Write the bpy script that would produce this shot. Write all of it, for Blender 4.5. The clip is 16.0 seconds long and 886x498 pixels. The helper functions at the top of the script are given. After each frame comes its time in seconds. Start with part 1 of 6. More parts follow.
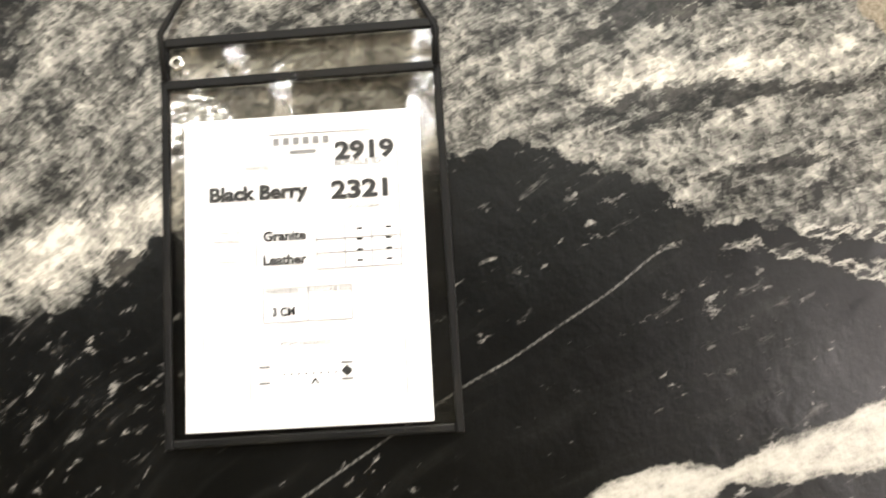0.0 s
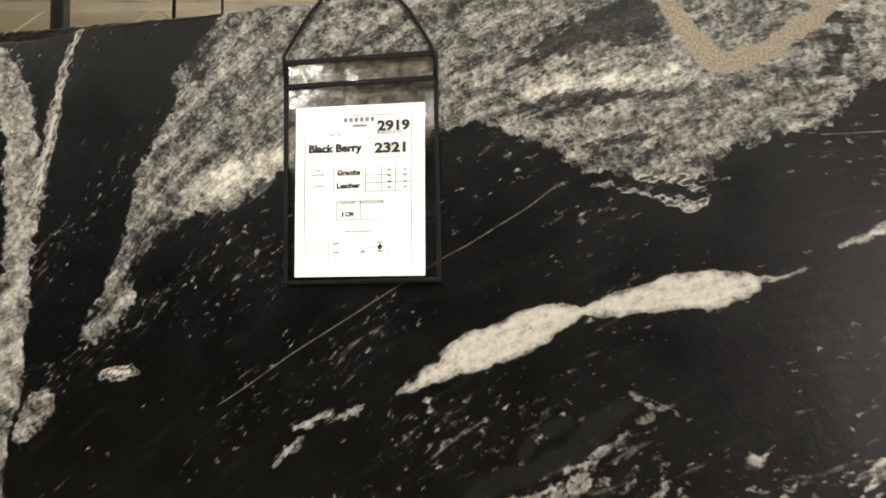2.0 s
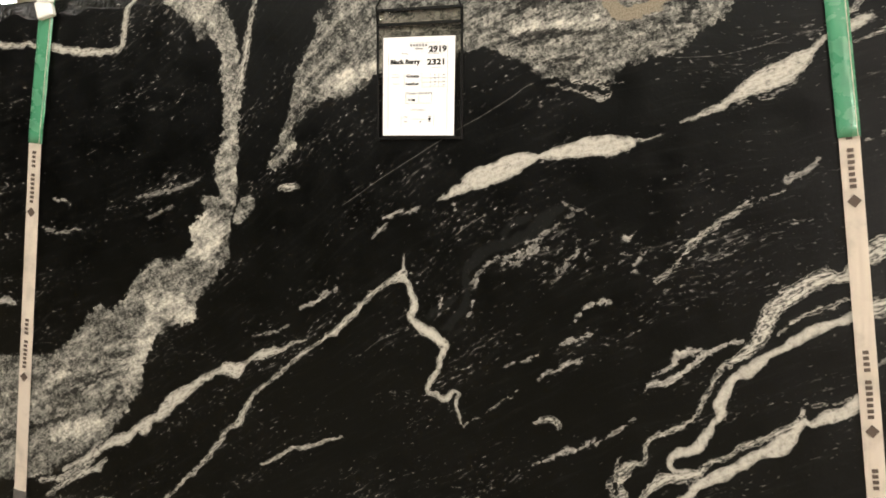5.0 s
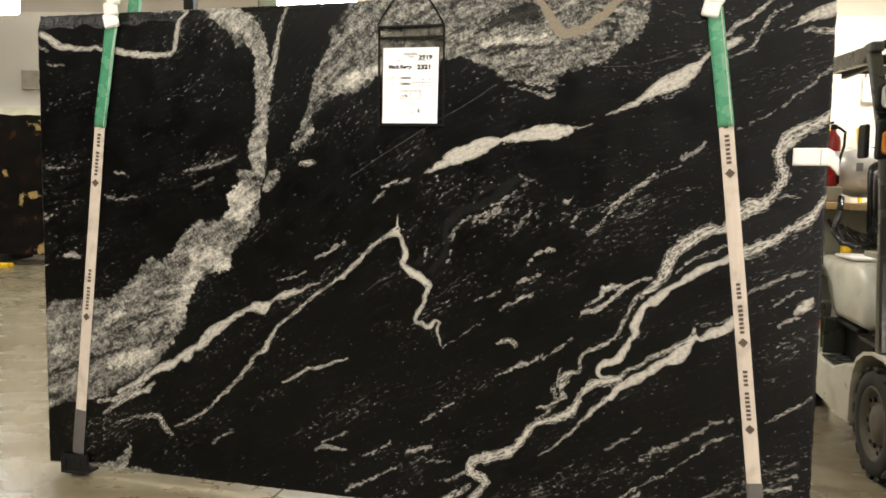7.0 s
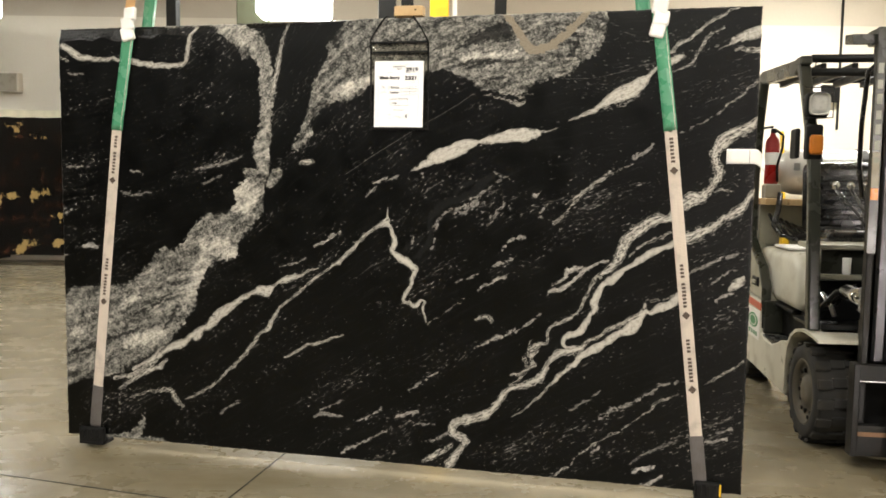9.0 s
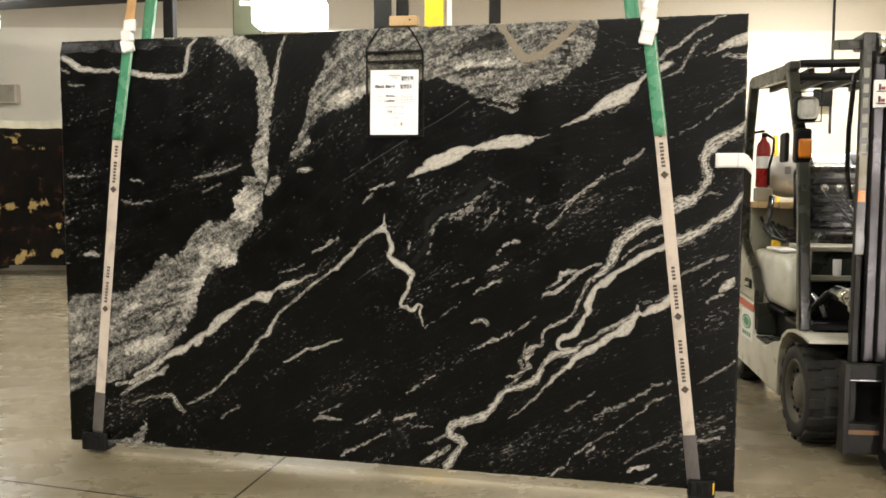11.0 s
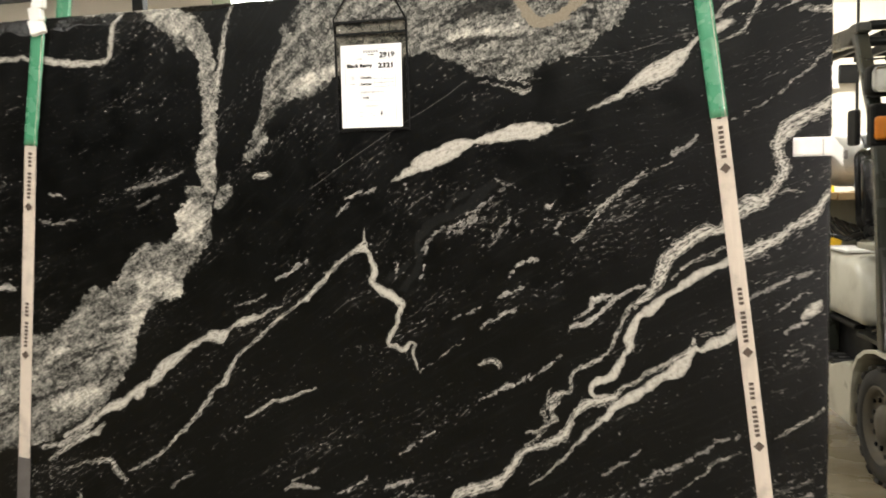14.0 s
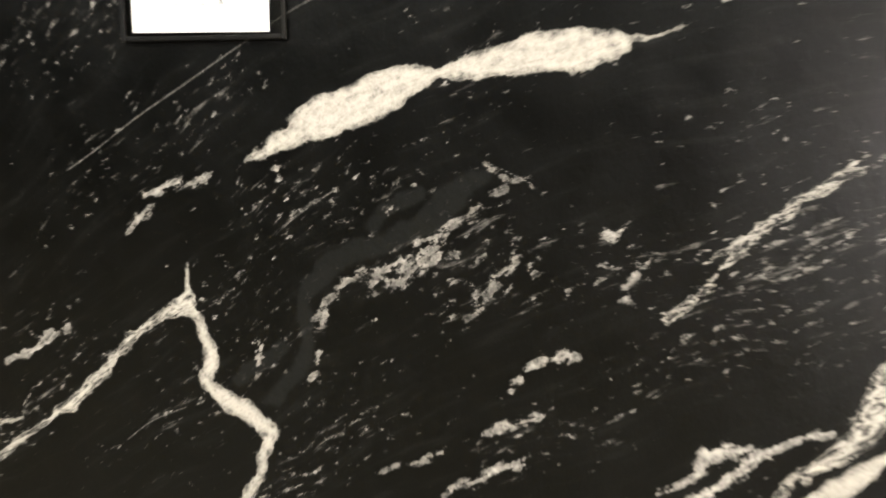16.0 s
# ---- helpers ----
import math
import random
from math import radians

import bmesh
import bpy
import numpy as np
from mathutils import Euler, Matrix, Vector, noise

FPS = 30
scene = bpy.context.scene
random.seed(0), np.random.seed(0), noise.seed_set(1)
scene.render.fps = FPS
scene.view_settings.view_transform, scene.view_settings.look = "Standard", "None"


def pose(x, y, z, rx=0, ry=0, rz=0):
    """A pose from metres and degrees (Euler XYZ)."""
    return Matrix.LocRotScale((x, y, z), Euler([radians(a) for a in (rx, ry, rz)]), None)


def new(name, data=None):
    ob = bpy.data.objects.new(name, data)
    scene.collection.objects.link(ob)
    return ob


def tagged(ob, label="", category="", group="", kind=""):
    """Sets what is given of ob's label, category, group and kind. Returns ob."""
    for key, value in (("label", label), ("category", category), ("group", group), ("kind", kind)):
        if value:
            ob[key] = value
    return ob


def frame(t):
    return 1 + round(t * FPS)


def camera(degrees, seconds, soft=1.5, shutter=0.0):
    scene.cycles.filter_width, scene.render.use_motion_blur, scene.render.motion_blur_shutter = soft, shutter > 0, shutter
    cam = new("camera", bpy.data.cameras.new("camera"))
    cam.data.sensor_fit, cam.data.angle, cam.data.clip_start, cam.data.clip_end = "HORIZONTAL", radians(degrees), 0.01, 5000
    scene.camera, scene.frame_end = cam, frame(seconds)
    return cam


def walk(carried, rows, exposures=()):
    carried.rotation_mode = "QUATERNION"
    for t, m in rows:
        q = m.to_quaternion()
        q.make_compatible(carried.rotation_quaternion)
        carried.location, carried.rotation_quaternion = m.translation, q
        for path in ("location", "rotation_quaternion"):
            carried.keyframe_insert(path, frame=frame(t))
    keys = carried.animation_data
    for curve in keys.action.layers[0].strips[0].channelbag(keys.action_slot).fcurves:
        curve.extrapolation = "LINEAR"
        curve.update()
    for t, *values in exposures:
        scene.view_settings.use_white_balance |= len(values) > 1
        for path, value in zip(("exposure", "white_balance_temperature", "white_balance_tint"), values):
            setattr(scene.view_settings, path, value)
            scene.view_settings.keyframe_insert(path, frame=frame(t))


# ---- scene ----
cam = camera(58.0, 16.0, soft=1.7, shutter=0.4)
ROWS = [
    (0.0, 0.3017, -0.7035, 1.572, 98.67, 3.65, 2.84),
    (0.5, 0.3174, -0.7775, 1.5463, 97.42, 1.1, 6.66),
    (1.0, 0.3314, -0.9211, 1.523, 97.87, 0.62, 6.45),
    (1.5, 0.3927, -1.0779, 1.489, 96.46, -0.52, 7.39),
    (2.0, 0.4892, -1.2455, 1.4621, 94.97, 0.92, 9.39),
    (2.5, 0.566, -1.4059, 1.4496, 91.92, -0.51, 12.06),
    (3.0, 0.5891, -1.5575, 1.4199, 90.06, -0.84, 12.37),
    (3.5, 0.6206, -1.7285, 1.4152, 87.75, -0.77, 12.33),
    (4.0, 0.7154, -1.8725, 1.3886, 87.43, -0.88, 13.41),
    (4.5, 0.8427, -2.0488, 1.4139, 85.67, -0.48, 15.67),
    (5.0, 0.8864, -2.2099, 1.4114, 84.88, -0.23, 16.7),
    (7.5, 1.069, -3.0631, 1.3106, 85.33, -0.98, 14.3),
    (8.0, 1.0623, -3.1987, 1.3124, 85.64, -1.13, 13.68),
    (8.5, 1.077, -3.2879, 1.299, 85.25, -1.1, 12.9),
    (11.0, 1.1139, -3.3978, 1.2901, 85.8, -0.24, 12.37),
    (11.5, 1.1213, -3.4336, 1.2911, 86.09, -0.53, 12.46),
    (12.0, 1.1685, -3.5008, 1.2908, 85.72, -0.32, 12.88),
    (12.5, 1.2005, -3.5657, 1.2927, 85.03, 0.32, 13.49),
    (13.0, 1.1618, -3.4326, 1.2844, 84.81, 0.36, 13.66),
    (13.5, 1.063, -3.1001, 1.3228, 85.37, 1.25, 12.02),
    (14.0, 0.9848, -2.6445, 1.3355, 85.28, 1.59, 12.69),
    (14.5, 0.8791, -2.2208, 1.3415, 84.33, 1.6, 10.5),
    (15.0, 0.7915, -1.8548, 1.3648, 84.12, 2.41, 6.92),
    (15.5, 0.8073, -1.4771, 1.3929, 83.08, 0.79, 10.86),
    (16.0, 0.7333, -1.1101, 1.4208, 80.08, 0.06, 11.47),
]
EXPOSURES = [(0.0, 0.27, 6050, 10), (0.5, -0.2, 6050, 10), (1.0, -0.38, 6100, 9), (2.0, -0.25, 6150, 9), (3.5, -0.2, 6250, 9), (5.0, -0.27, 6300, 9), (8.0, -0.3, 6200, 9), (13.0, -0.36, 6200, 9), (14.5, -0.17, 6050, 9), (15.0, -0.12, 6050, 9), (16.0, 0.32, 6050, 9)]
walk(cam, [(t, pose(x, y, z, rx, ry, rz)) for t, x, y, z, rx, ry, rz in ROWS], EXPOSURES)

# ---- world and lamps ----
world = bpy.data.worlds.new("world")
scene.world = world
world.use_nodes = True
world.node_tree.nodes["Background"].inputs[0].default_value = (1.0, 0.9, 0.74, 1)
world.node_tree.nodes["Background"].inputs[1].default_value = 0.03
ROOM = pose(1.114, -3.398, 0, 0, 0, 12.37)      # the hall's axes: y towards the far wall
WALL_D, CEIL_Z = 12.6, 5.2
# gap added in the south wall for the glowing panel
GAP_X0, GAP_X1, GAP_Z = 3.1, 6.6, 2.7
# The last one is added, unseen, to light the east wall for slab sheen
LAMP_GRID = [(-5.5, -4.0, 1.3), (0.0, -4.2, 1.4), (5.0, -3.4, 1.3), (-5.5, 1.2, 1.2), (-0.6, 0.9, 1.4),
             (-6.5, 8.6, 1.3), (-1.0, 8.2, 1.3), (4.4, 5.4, 1.6), (5.2, 9.8, 3.0), (8.0, -3.0, 2.6)]
LAMP_POWER = 170.0
LAMP_COLOUR = (1.0, 0.93, 0.81)


# ---- materials ----
def nodes_of(name):
    m = bpy.data.materials.new(name)
    m.use_nodes = True
    nt = m.node_tree
    return m, nt, nt.nodes["Principled BSDF"]


def add(nt, kind, **values):
    n = nt.nodes.new(kind)
    for k, v in values.items():
        if k in n.inputs:
            n.inputs[k].default_value = v
    return n


def math_node(nt, op, a, b=None, c=None, clamp=False):
    n = nt.nodes.new("ShaderNodeMath")
    n.operation, n.use_clamp = op, clamp
    for i, v in enumerate((a, b, c)):
        if v is None:
            continue
        if isinstance(v, (int, float)):
            n.inputs[i].default_value = v
        else:
            nt.links.new(v, n.inputs[i])
    return n.outputs[0]


def ramp(nt, fac, stops):
    n = nt.nodes.new("ShaderNodeValToRGB")
    while len(n.color_ramp.elements) < len(stops):
        n.color_ramp.elements.new(0.5)
    for e, (p, c) in zip(n.color_ramp.elements, stops):
        e.position, e.color = p, (*c, 1) if len(c) == 3 else c
    nt.links.new(fac, n.inputs[0])
    return n.outputs[0]


def mix_col(nt, fac, a, b):
    n = nt.nodes.new("ShaderNodeMix")
    n.data_type = "RGBA"
    for sock, v in ((n.inputs[0], fac), (n.inputs[6], a), (n.inputs[7], b)):
        if isinstance(v, (int, float)):
            sock.default_value = v
        elif isinstance(v, tuple):
            sock.default_value = (*v, 1)
        else:
            nt.links.new(v, sock)
    return n.outputs[2]


def noise_node(nt, vec, scale, detail=4.0, rough=0.55):
    n = add(nt, "ShaderNodeTexNoise", Scale=scale, Detail=detail, Roughness=rough)
    nt.links.new(vec, n.inputs["Vector"])
    return n.outputs[0]


def object_coords(nt):
    return nt.nodes.new("ShaderNodeTexCoord").outputs["Object"]


def smooth(nt, x, lo, hi, a=0.0, b=1.0):
    n = nt.nodes.new("ShaderNodeMapRange")
    n.interpolation_type = "SMOOTHSTEP"
    for i, v in enumerate((lo, hi, a, b)):
        n.inputs[i + 1].default_value = v
    nt.links.new(x, n.inputs[0])
    return n.outputs[0]


def bump(nt, bsdf, height, strength, distance):
    n = add(nt, "ShaderNodeBump", Strength=strength, Distance=distance)
    nt.links.new(height, n.inputs["Height"])
    nt.links.new(n.outputs[0], bsdf.inputs["Normal"])


def worn(name, colour, rough=0.5, metal=0.0, dirt=(0.08, 0.07, 0.05), amount=0.35, scale=6.0, relief=0.15, fine=120.0, spec=0.5):
    """Painted, plastic or metal surface with large stains, fine grain and slight relief."""
    m, nt, b = nodes_of(name)
    co = object_coords(nt)
    big, small = noise_node(nt, co, scale, 5), noise_node(nt, co, fine, 3)
    k = math_node(nt, "MULTIPLY", smooth(nt, big, 0.45, 0.75), amount, clamp=True)
    col = mix_col(nt, k, colour, dirt)
    shade = mix_col(nt, math_node(nt, "MULTIPLY", small, 0.25), col, tuple(c * 0.6 for c in colour))
    nt.links.new(shade, b.inputs["Base Color"])
    nt.links.new(smooth(nt, big, 0.3, 0.7, max(rough - 0.08, 0.05), min(rough + 0.12, 1.0)), b.inputs["Roughness"])
    b.inputs["Metallic"].default_value = metal
    b.inputs["Specular IOR Level"].default_value = spec
    bump(nt, b, small, relief, 0.002)
    return m


def lamp_mat(name, colour, strength):
    m, nt, b = nodes_of(name)
    b.inputs["Base Color"].default_value = (0.8, 0.8, 0.78, 1)
    b.inputs["Emission Color"].default_value = (*colour, 1)
    b.inputs["Emission Strength"].default_value = strength
    return m


def film_mat():
    m, nt, b = nodes_of("clear vinyl")
    nt.nodes.remove(b)
    clear = add(nt, "ShaderNodeBsdfTransparent", Color=(0.93, 0.92, 0.89, 1))
    gloss = add(nt, "ShaderNodeBsdfGlossy", Roughness=0.09)
    fres = add(nt, "ShaderNodeFresnel", IOR=1.5)
    bmp = add(nt, "ShaderNodeBump", Strength=0.28, Distance=0.004)
    nt.links.new(noise_node(nt, object_coords(nt), 28, 3), bmp.inputs["Height"])
    nt.links.new(bmp.outputs[0], gloss.inputs["Normal"])
    mx = nt.nodes.new("ShaderNodeMixShader")
    nt.links.new(fres.outputs[0], mx.inputs[0])
    nt.links.new(clear.outputs[0], mx.inputs[1])
    nt.links.new(gloss.outputs[0], mx.inputs[2])
    nt.links.new(mx.outputs[0], nt.nodes["Material Output"].inputs[0])
    return m


def granite_mat():
    """Leathered black granite; the slab carries its vein map as point attributes (metres from the edge of each kind of vein)."""
    m, nt, b = nodes_of("black granite")
    co = object_coords(nt)

    def attr(name):
        n = nt.nodes.new("ShaderNodeAttribute")
        n.attribute_name = name
        s = nt.nodes.new("ShaderNodeSeparateXYZ")
        nt.links.new(n.outputs["Vector"], s.inputs[0])
        return n.outputs["Vector"], s.outputs[0], s.outputs[1], s.outputs[2]
    _, quartz, grain, fleck = attr("veins")
    _, cream, hole, sand = attr("zones")
    _, along, across, hair = attr("flow")
    _, ghost, _, _ = attr("marks")
    _, q_tone, f_tone, g_tone = attr("tones")

    def stretch(ka, kc, off=0.0):
        c = nt.nodes.new("ShaderNodeCombineXYZ")
        nt.links.new(math_node(nt, "MULTIPLY", along, ka), c.inputs[0])
        nt.links.new(math_node(nt, "MULTIPLY", across, kc), c.inputs[1])
        c.inputs[2].default_value = off
        return c.outputs[0]

    warp = add(nt, "ShaderNodeTexNoise", Scale=60.0, Detail=2.0)
    nt.links.new(co, warp.inputs["Vector"])
    bent = nt.nodes.new("ShaderNodeVectorMath")
    bent.operation = "MULTIPLY_ADD"
    bent.inputs[1].default_value = (0.016, 0.016, 0.016)
    nt.links.new(warp.outputs["Color"], bent.inputs[0])
    nt.links.new(co, bent.inputs[2])

    def grains(scale):
        """Crystals: one random value for each, with bent outlines."""
        v = add(nt, "ShaderNodeTexVoronoi", Scale=float(scale))
        v.feature = "SMOOTH_F1"
        v.inputs["Smoothness"].default_value = 0.12
        nt.links.new(bent.outputs[0], v.inputs["Vector"])
        s = nt.nodes.new("ShaderNodeSeparateColor")
        nt.links.new(v.outputs["Color"], s.inputs[0])
        return s.outputs[0]

    n_edge = noise_node(nt, co, 55, 5, 0.62)
    n_fine = noise_node(nt, co, 260, 3, 0.6)
    n_mid = noise_node(nt, co, 95, 4, 0.65)
    n_big = noise_node(nt, co, 9, 3)
    n_drawn = noise_node(nt, stretch(26, 95, 21.0), 1.0, 5, 0.6)
    edge = math_node(nt, "MULTIPLY_ADD", n_edge, 0.030, -0.015)
    edge2 = math_node(nt, "MULTIPLY_ADD", n_edge, 0.060, -0.030)
    drawn = math_node(nt, "MULTIPLY_ADD", n_drawn, 0.080, -0.040)
    small = math_node(nt, "MULTIPLY_ADD", n_fine, 0.006, -0.003)

    # black ground with mica flecks drawn out along the flow; streaked zones carry more of them
    streak = noise_node(nt, stretch(6, 60, 0.0), 1.0, 6, 0.62)
    spots = noise_node(nt, stretch(44, 100, 3.0), 1.0, 4, 0.62)
    dash = noise_node(nt, stretch(13, 80, 7.0), 1.0, 5, 0.6)
    field = noise_node(nt, stretch(2.6, 10.0, 11.0), 1.0, 4, 0.55)
    field2 = noise_node(nt, co, 2.2, 2, 0.5)
    ground = mix_col(nt, smooth(nt, streak, 0.5, 0.85), (0.0010, 0.0011, 0.0010), (0.010, 0.010, 0.0092))
    fd = math_node(nt, "ADD", fleck, math_node(nt, "MULTIPLY", drawn, 0.55))
    halo = math_node(nt, "MULTIPLY", smooth(nt, fd, 0.020, -0.004), 0.020)
    dens = math_node(nt, "ADD", math_node(nt, "MULTIPLY_ADD", field, 0.40, -0.19), math_node(nt, "MULTIPLY_ADD", field2, 0.24, -0.12))
    dens = math_node(nt, "ADD", dens, math_node(nt, "MULTIPLY", halo, math_node(nt, "MULTIPLY_ADD", f_tone, 0.8, 0.3)))
    f_spot = smooth(nt, math_node(nt, "ADD", spots, dens), 0.635, 0.735)
    f_dash = smooth(nt, math_node(nt, "ADD", dash, dens), 0.645, 0.75)
    speck = math_node(nt, "MAXIMUM", f_spot, math_node(nt, "MULTIPLY", f_dash, 0.42))
    speck = math_node(nt, "MULTIPLY", speck, smooth(nt, n_mid, 0.3, 0.6, 0.3, 1.0))
    n_lum = noise_node(nt, co, 38, 3, 0.6)
    speck = math_node(nt, "MULTIPLY", speck, smooth(nt, n_lum, 0.32, 0.66, 0.12, 1.0))
    col = mix_col(nt, math_node(nt, "MULTIPLY", speck, 0.75), ground, (0.42, 0.405, 0.37))

    gh = smooth(nt, math_node(nt, "ADD", ghost, math_node(nt, "MULTIPLY", edge, 0.5)), 0.004, -0.004, 0.0, 0.85)
    col = mix_col(nt, gh, col, mix_col(nt, n_mid, (0.0055, 0.0058, 0.0056), (0.0115, 0.0120, 0.0115)))

    # short pale streaks
    fm = smooth(nt, math_node(nt, "ADD", math_node(nt, "ADD", fd, edge), small), 0.002, -0.004)
    fcol = ramp(nt, math_node(nt, "ADD", math_node(nt, "MULTIPLY", n_drawn, 0.6), math_node(nt, "MULTIPLY", n_mid, 0.4)),
                [(0.36, (0.05, 0.05, 0.045)), (0.45, (0.25, 0.24, 0.22)), (0.55, (0.50, 0.475, 0.43)), (0.7, (0.68, 0.645, 0.58))])
    col = mix_col(nt, math_node(nt, "MULTIPLY", fm, math_node(nt, "MULTIPLY_ADD", f_tone, 1.0, 0.05, clamp=True)), col, fcol)

    # hairlines
    hl = smooth(nt, math_node(nt, "ADD", hair, math_node(nt, "MULTIPLY", small, 0.2)), 0.0007, -0.0006)
    col = mix_col(nt, math_node(nt, "MULTIPLY", hl, smooth(nt, n_edge, 0.3, 0.6, 0.15, 0.6)), col, (0.24, 0.235, 0.215))

    # granular grey
    gd = math_node(nt, "ADD", math_node(nt, "ADD", grain, edge2), math_node(nt, "ADD", small, math_node(nt, "MULTIPLY", drawn, 0.2)))
    gm = smooth(nt, gd, 0.002, -0.004)
    n_spot = math_node(nt, "ADD", math_node(nt, "MULTIPLY_ADD", grains(190), 0.34, 0.27), math_node(nt, "MULTIPLY", grains(85), 0.26))
    n_patch = noise_node(nt, co, 30, 3, 0.5)
    g_mix = math_node(nt, "ADD", math_node(nt, "MULTIPLY", n_spot, 0.75), math_node(nt, "MULTIPLY_ADD", n_mid, 0.5, 0.07))
    g_mix = math_node(nt, "ADD", g_mix, math_node(nt, "MULTIPLY", n_patch, 0.75))
    g_mix = math_node(nt, "ADD", g_mix, math_node(nt, "MULTIPLY", noise_node(nt, stretch(7, 40, 5.0), 1.0, 5, 0.62), 1.15))
    band = math_node(nt, "SINE", math_node(nt, "ADD", math_node(nt, "MULTIPLY", math_node(nt, "ADD", grain, drawn), 420.0), math_node(nt, "MULTIPLY", n_patch, 14.0)))
    g_mix = math_node(nt, "ADD", g_mix, math_node(nt, "MULTIPLY", band, 0.07))
    g_mix = math_node(nt, "ADD", g_mix, math_node(nt, "MULTIPLY_ADD", g_tone, 0.45, -1.50))
    c_zone = smooth(nt, math_node(nt, "ADD", math_node(nt, "ADD", cream, edge2), drawn), 0.014, -0.012)
    g_mix = math_node(nt, "ADD", g_mix, math_node(nt, "MULTIPLY", c_zone, 0.30))
    gcol = ramp(nt, g_mix, [(0.12, (0.012, 0.012, 0.011)), (0.34, (0.085, 0.084, 0.074)), (0.52, (0.20, 0.195, 0.176)),
                            (0.70, (0.33, 0.315, 0.275)), (0.98, (0.60, 0.57, 0.50))])
    col = mix_col(nt, gm, col, gcol)
    hm = smooth(nt, math_node(nt, "ADD", math_node(nt, "ADD", hole, edge2), math_node(nt, "ADD", small, drawn)), 0.005, -0.006)
    hm = math_node(nt, "MULTIPLY", hm, smooth(nt, hole, 0.045, 0.030))
    col = mix_col(nt, math_node(nt, "MULTIPLY", hm, 0.88), col, ground)
    sm = smooth(nt, math_node(nt, "ADD", sand, edge), 0.002, -0.003)
    scol = mix_col(nt, smooth(nt, n_fine, 0.35, 0.65), (0.15, 0.125, 0.09), (0.27, 0.235, 0.18))
    col = mix_col(nt, sm, col, scol)

    # cream quartz veins: the paler ones are clean, the duller ones ragged and streaked with black
    dull = math_node(nt, "SUBTRACT", 1.0, q_tone)
    rag = math_node(nt, "MULTIPLY", math_node(nt, "ADD", drawn, math_node(nt, "MULTIPLY", edge, 0.9)), math_node(nt, "MULTIPLY_ADD", dull, 0.9, -0.14))
    qd = math_node(nt, "ADD", math_node(nt, "ADD", quartz, rag), math_node(nt, "MULTIPLY_ADD", edge, 0.6, 0.0012))
    qm = smooth(nt, math_node(nt, "ADD", qd, small), 0.0012, -0.0028)
    qm = math_node(nt, "MULTIPLY", qm, smooth(nt, quartz, 0.026, 0.016))
    lines = noise_node(nt, stretch(20, 150, 31.0), 1.0, 4, 0.6)
    q_in = math_node(nt, "ADD", math_node(nt, "MULTIPLY_ADD", n_mid, 0.45, 0.15), math_node(nt, "MULTIPLY_ADD", n_fine, 0.25, 0.05))
    q_in = math_node(nt, "SUBTRACT", q_in, 0.1)
    q_in = math_node(nt, "ADD", q_in, math_node(nt, "MULTIPLY", math_node(nt, "SUBTRACT", lines, 0.5), math_node(nt, "MULTIPLY_ADD", dull, 3.0, -0.35)))
    bands = math_node(nt, "SINE", math_node(nt, "ADD", math_node(nt, "MULTIPLY", math_node(nt, "ADD", quartz, math_node(nt, "MULTIPLY", drawn, 0.5)), 480.0), math_node(nt, "MULTIPLY", n_edge, 5.0)))
    q_in = math_node(nt, "ADD", q_in, math_node(nt, "MULTIPLY", bands, math_node(nt, "MULTIPLY_ADD", dull, 0.5, -0.06)))
    q_in = math_node(nt, "ADD", q_in, math_node(nt, "MULTIPLY_ADD", n_edge, 0.7, -0.35))
    q_in = math_node(nt, "ADD", q_in, math_node(nt, "MULTIPLY_ADD", q_tone, 0.35, -0.10))
    q_in = math_node(nt, "ADD", q_in, smooth(nt, quartz, -0.013, 0.0, 0.03, -0.17))
    qcol = ramp(nt, q_in, [(0.28, (0.022, 0.022, 0.020)), (0.42, (0.15, 0.145, 0.13)), (0.56, (0.34, 0.325, 0.285)), (0.72, (0.46, 0.438, 0.39)), (0.92, (0.54, 0.515, 0.46))])
    col = mix_col(nt, qm, col, qcol)
    nt.links.new(col, b.inputs["Base Color"])
    rough = smooth(nt, n_big, 0.3, 0.7, 0.28, 0.38)
    nt.links.new(rough, b.inputs["Roughness"])
    b.inputs["Specular IOR Level"].default_value = 0.22
    h = math_node(nt, "ADD", math_node(nt, "MULTIPLY", n_mid, 0.6), math_node(nt, "MULTIPLY", noise_node(nt, co, 30, 3), 1.2))
    bump(nt, b, h, 0.35, 0.002)
    return m


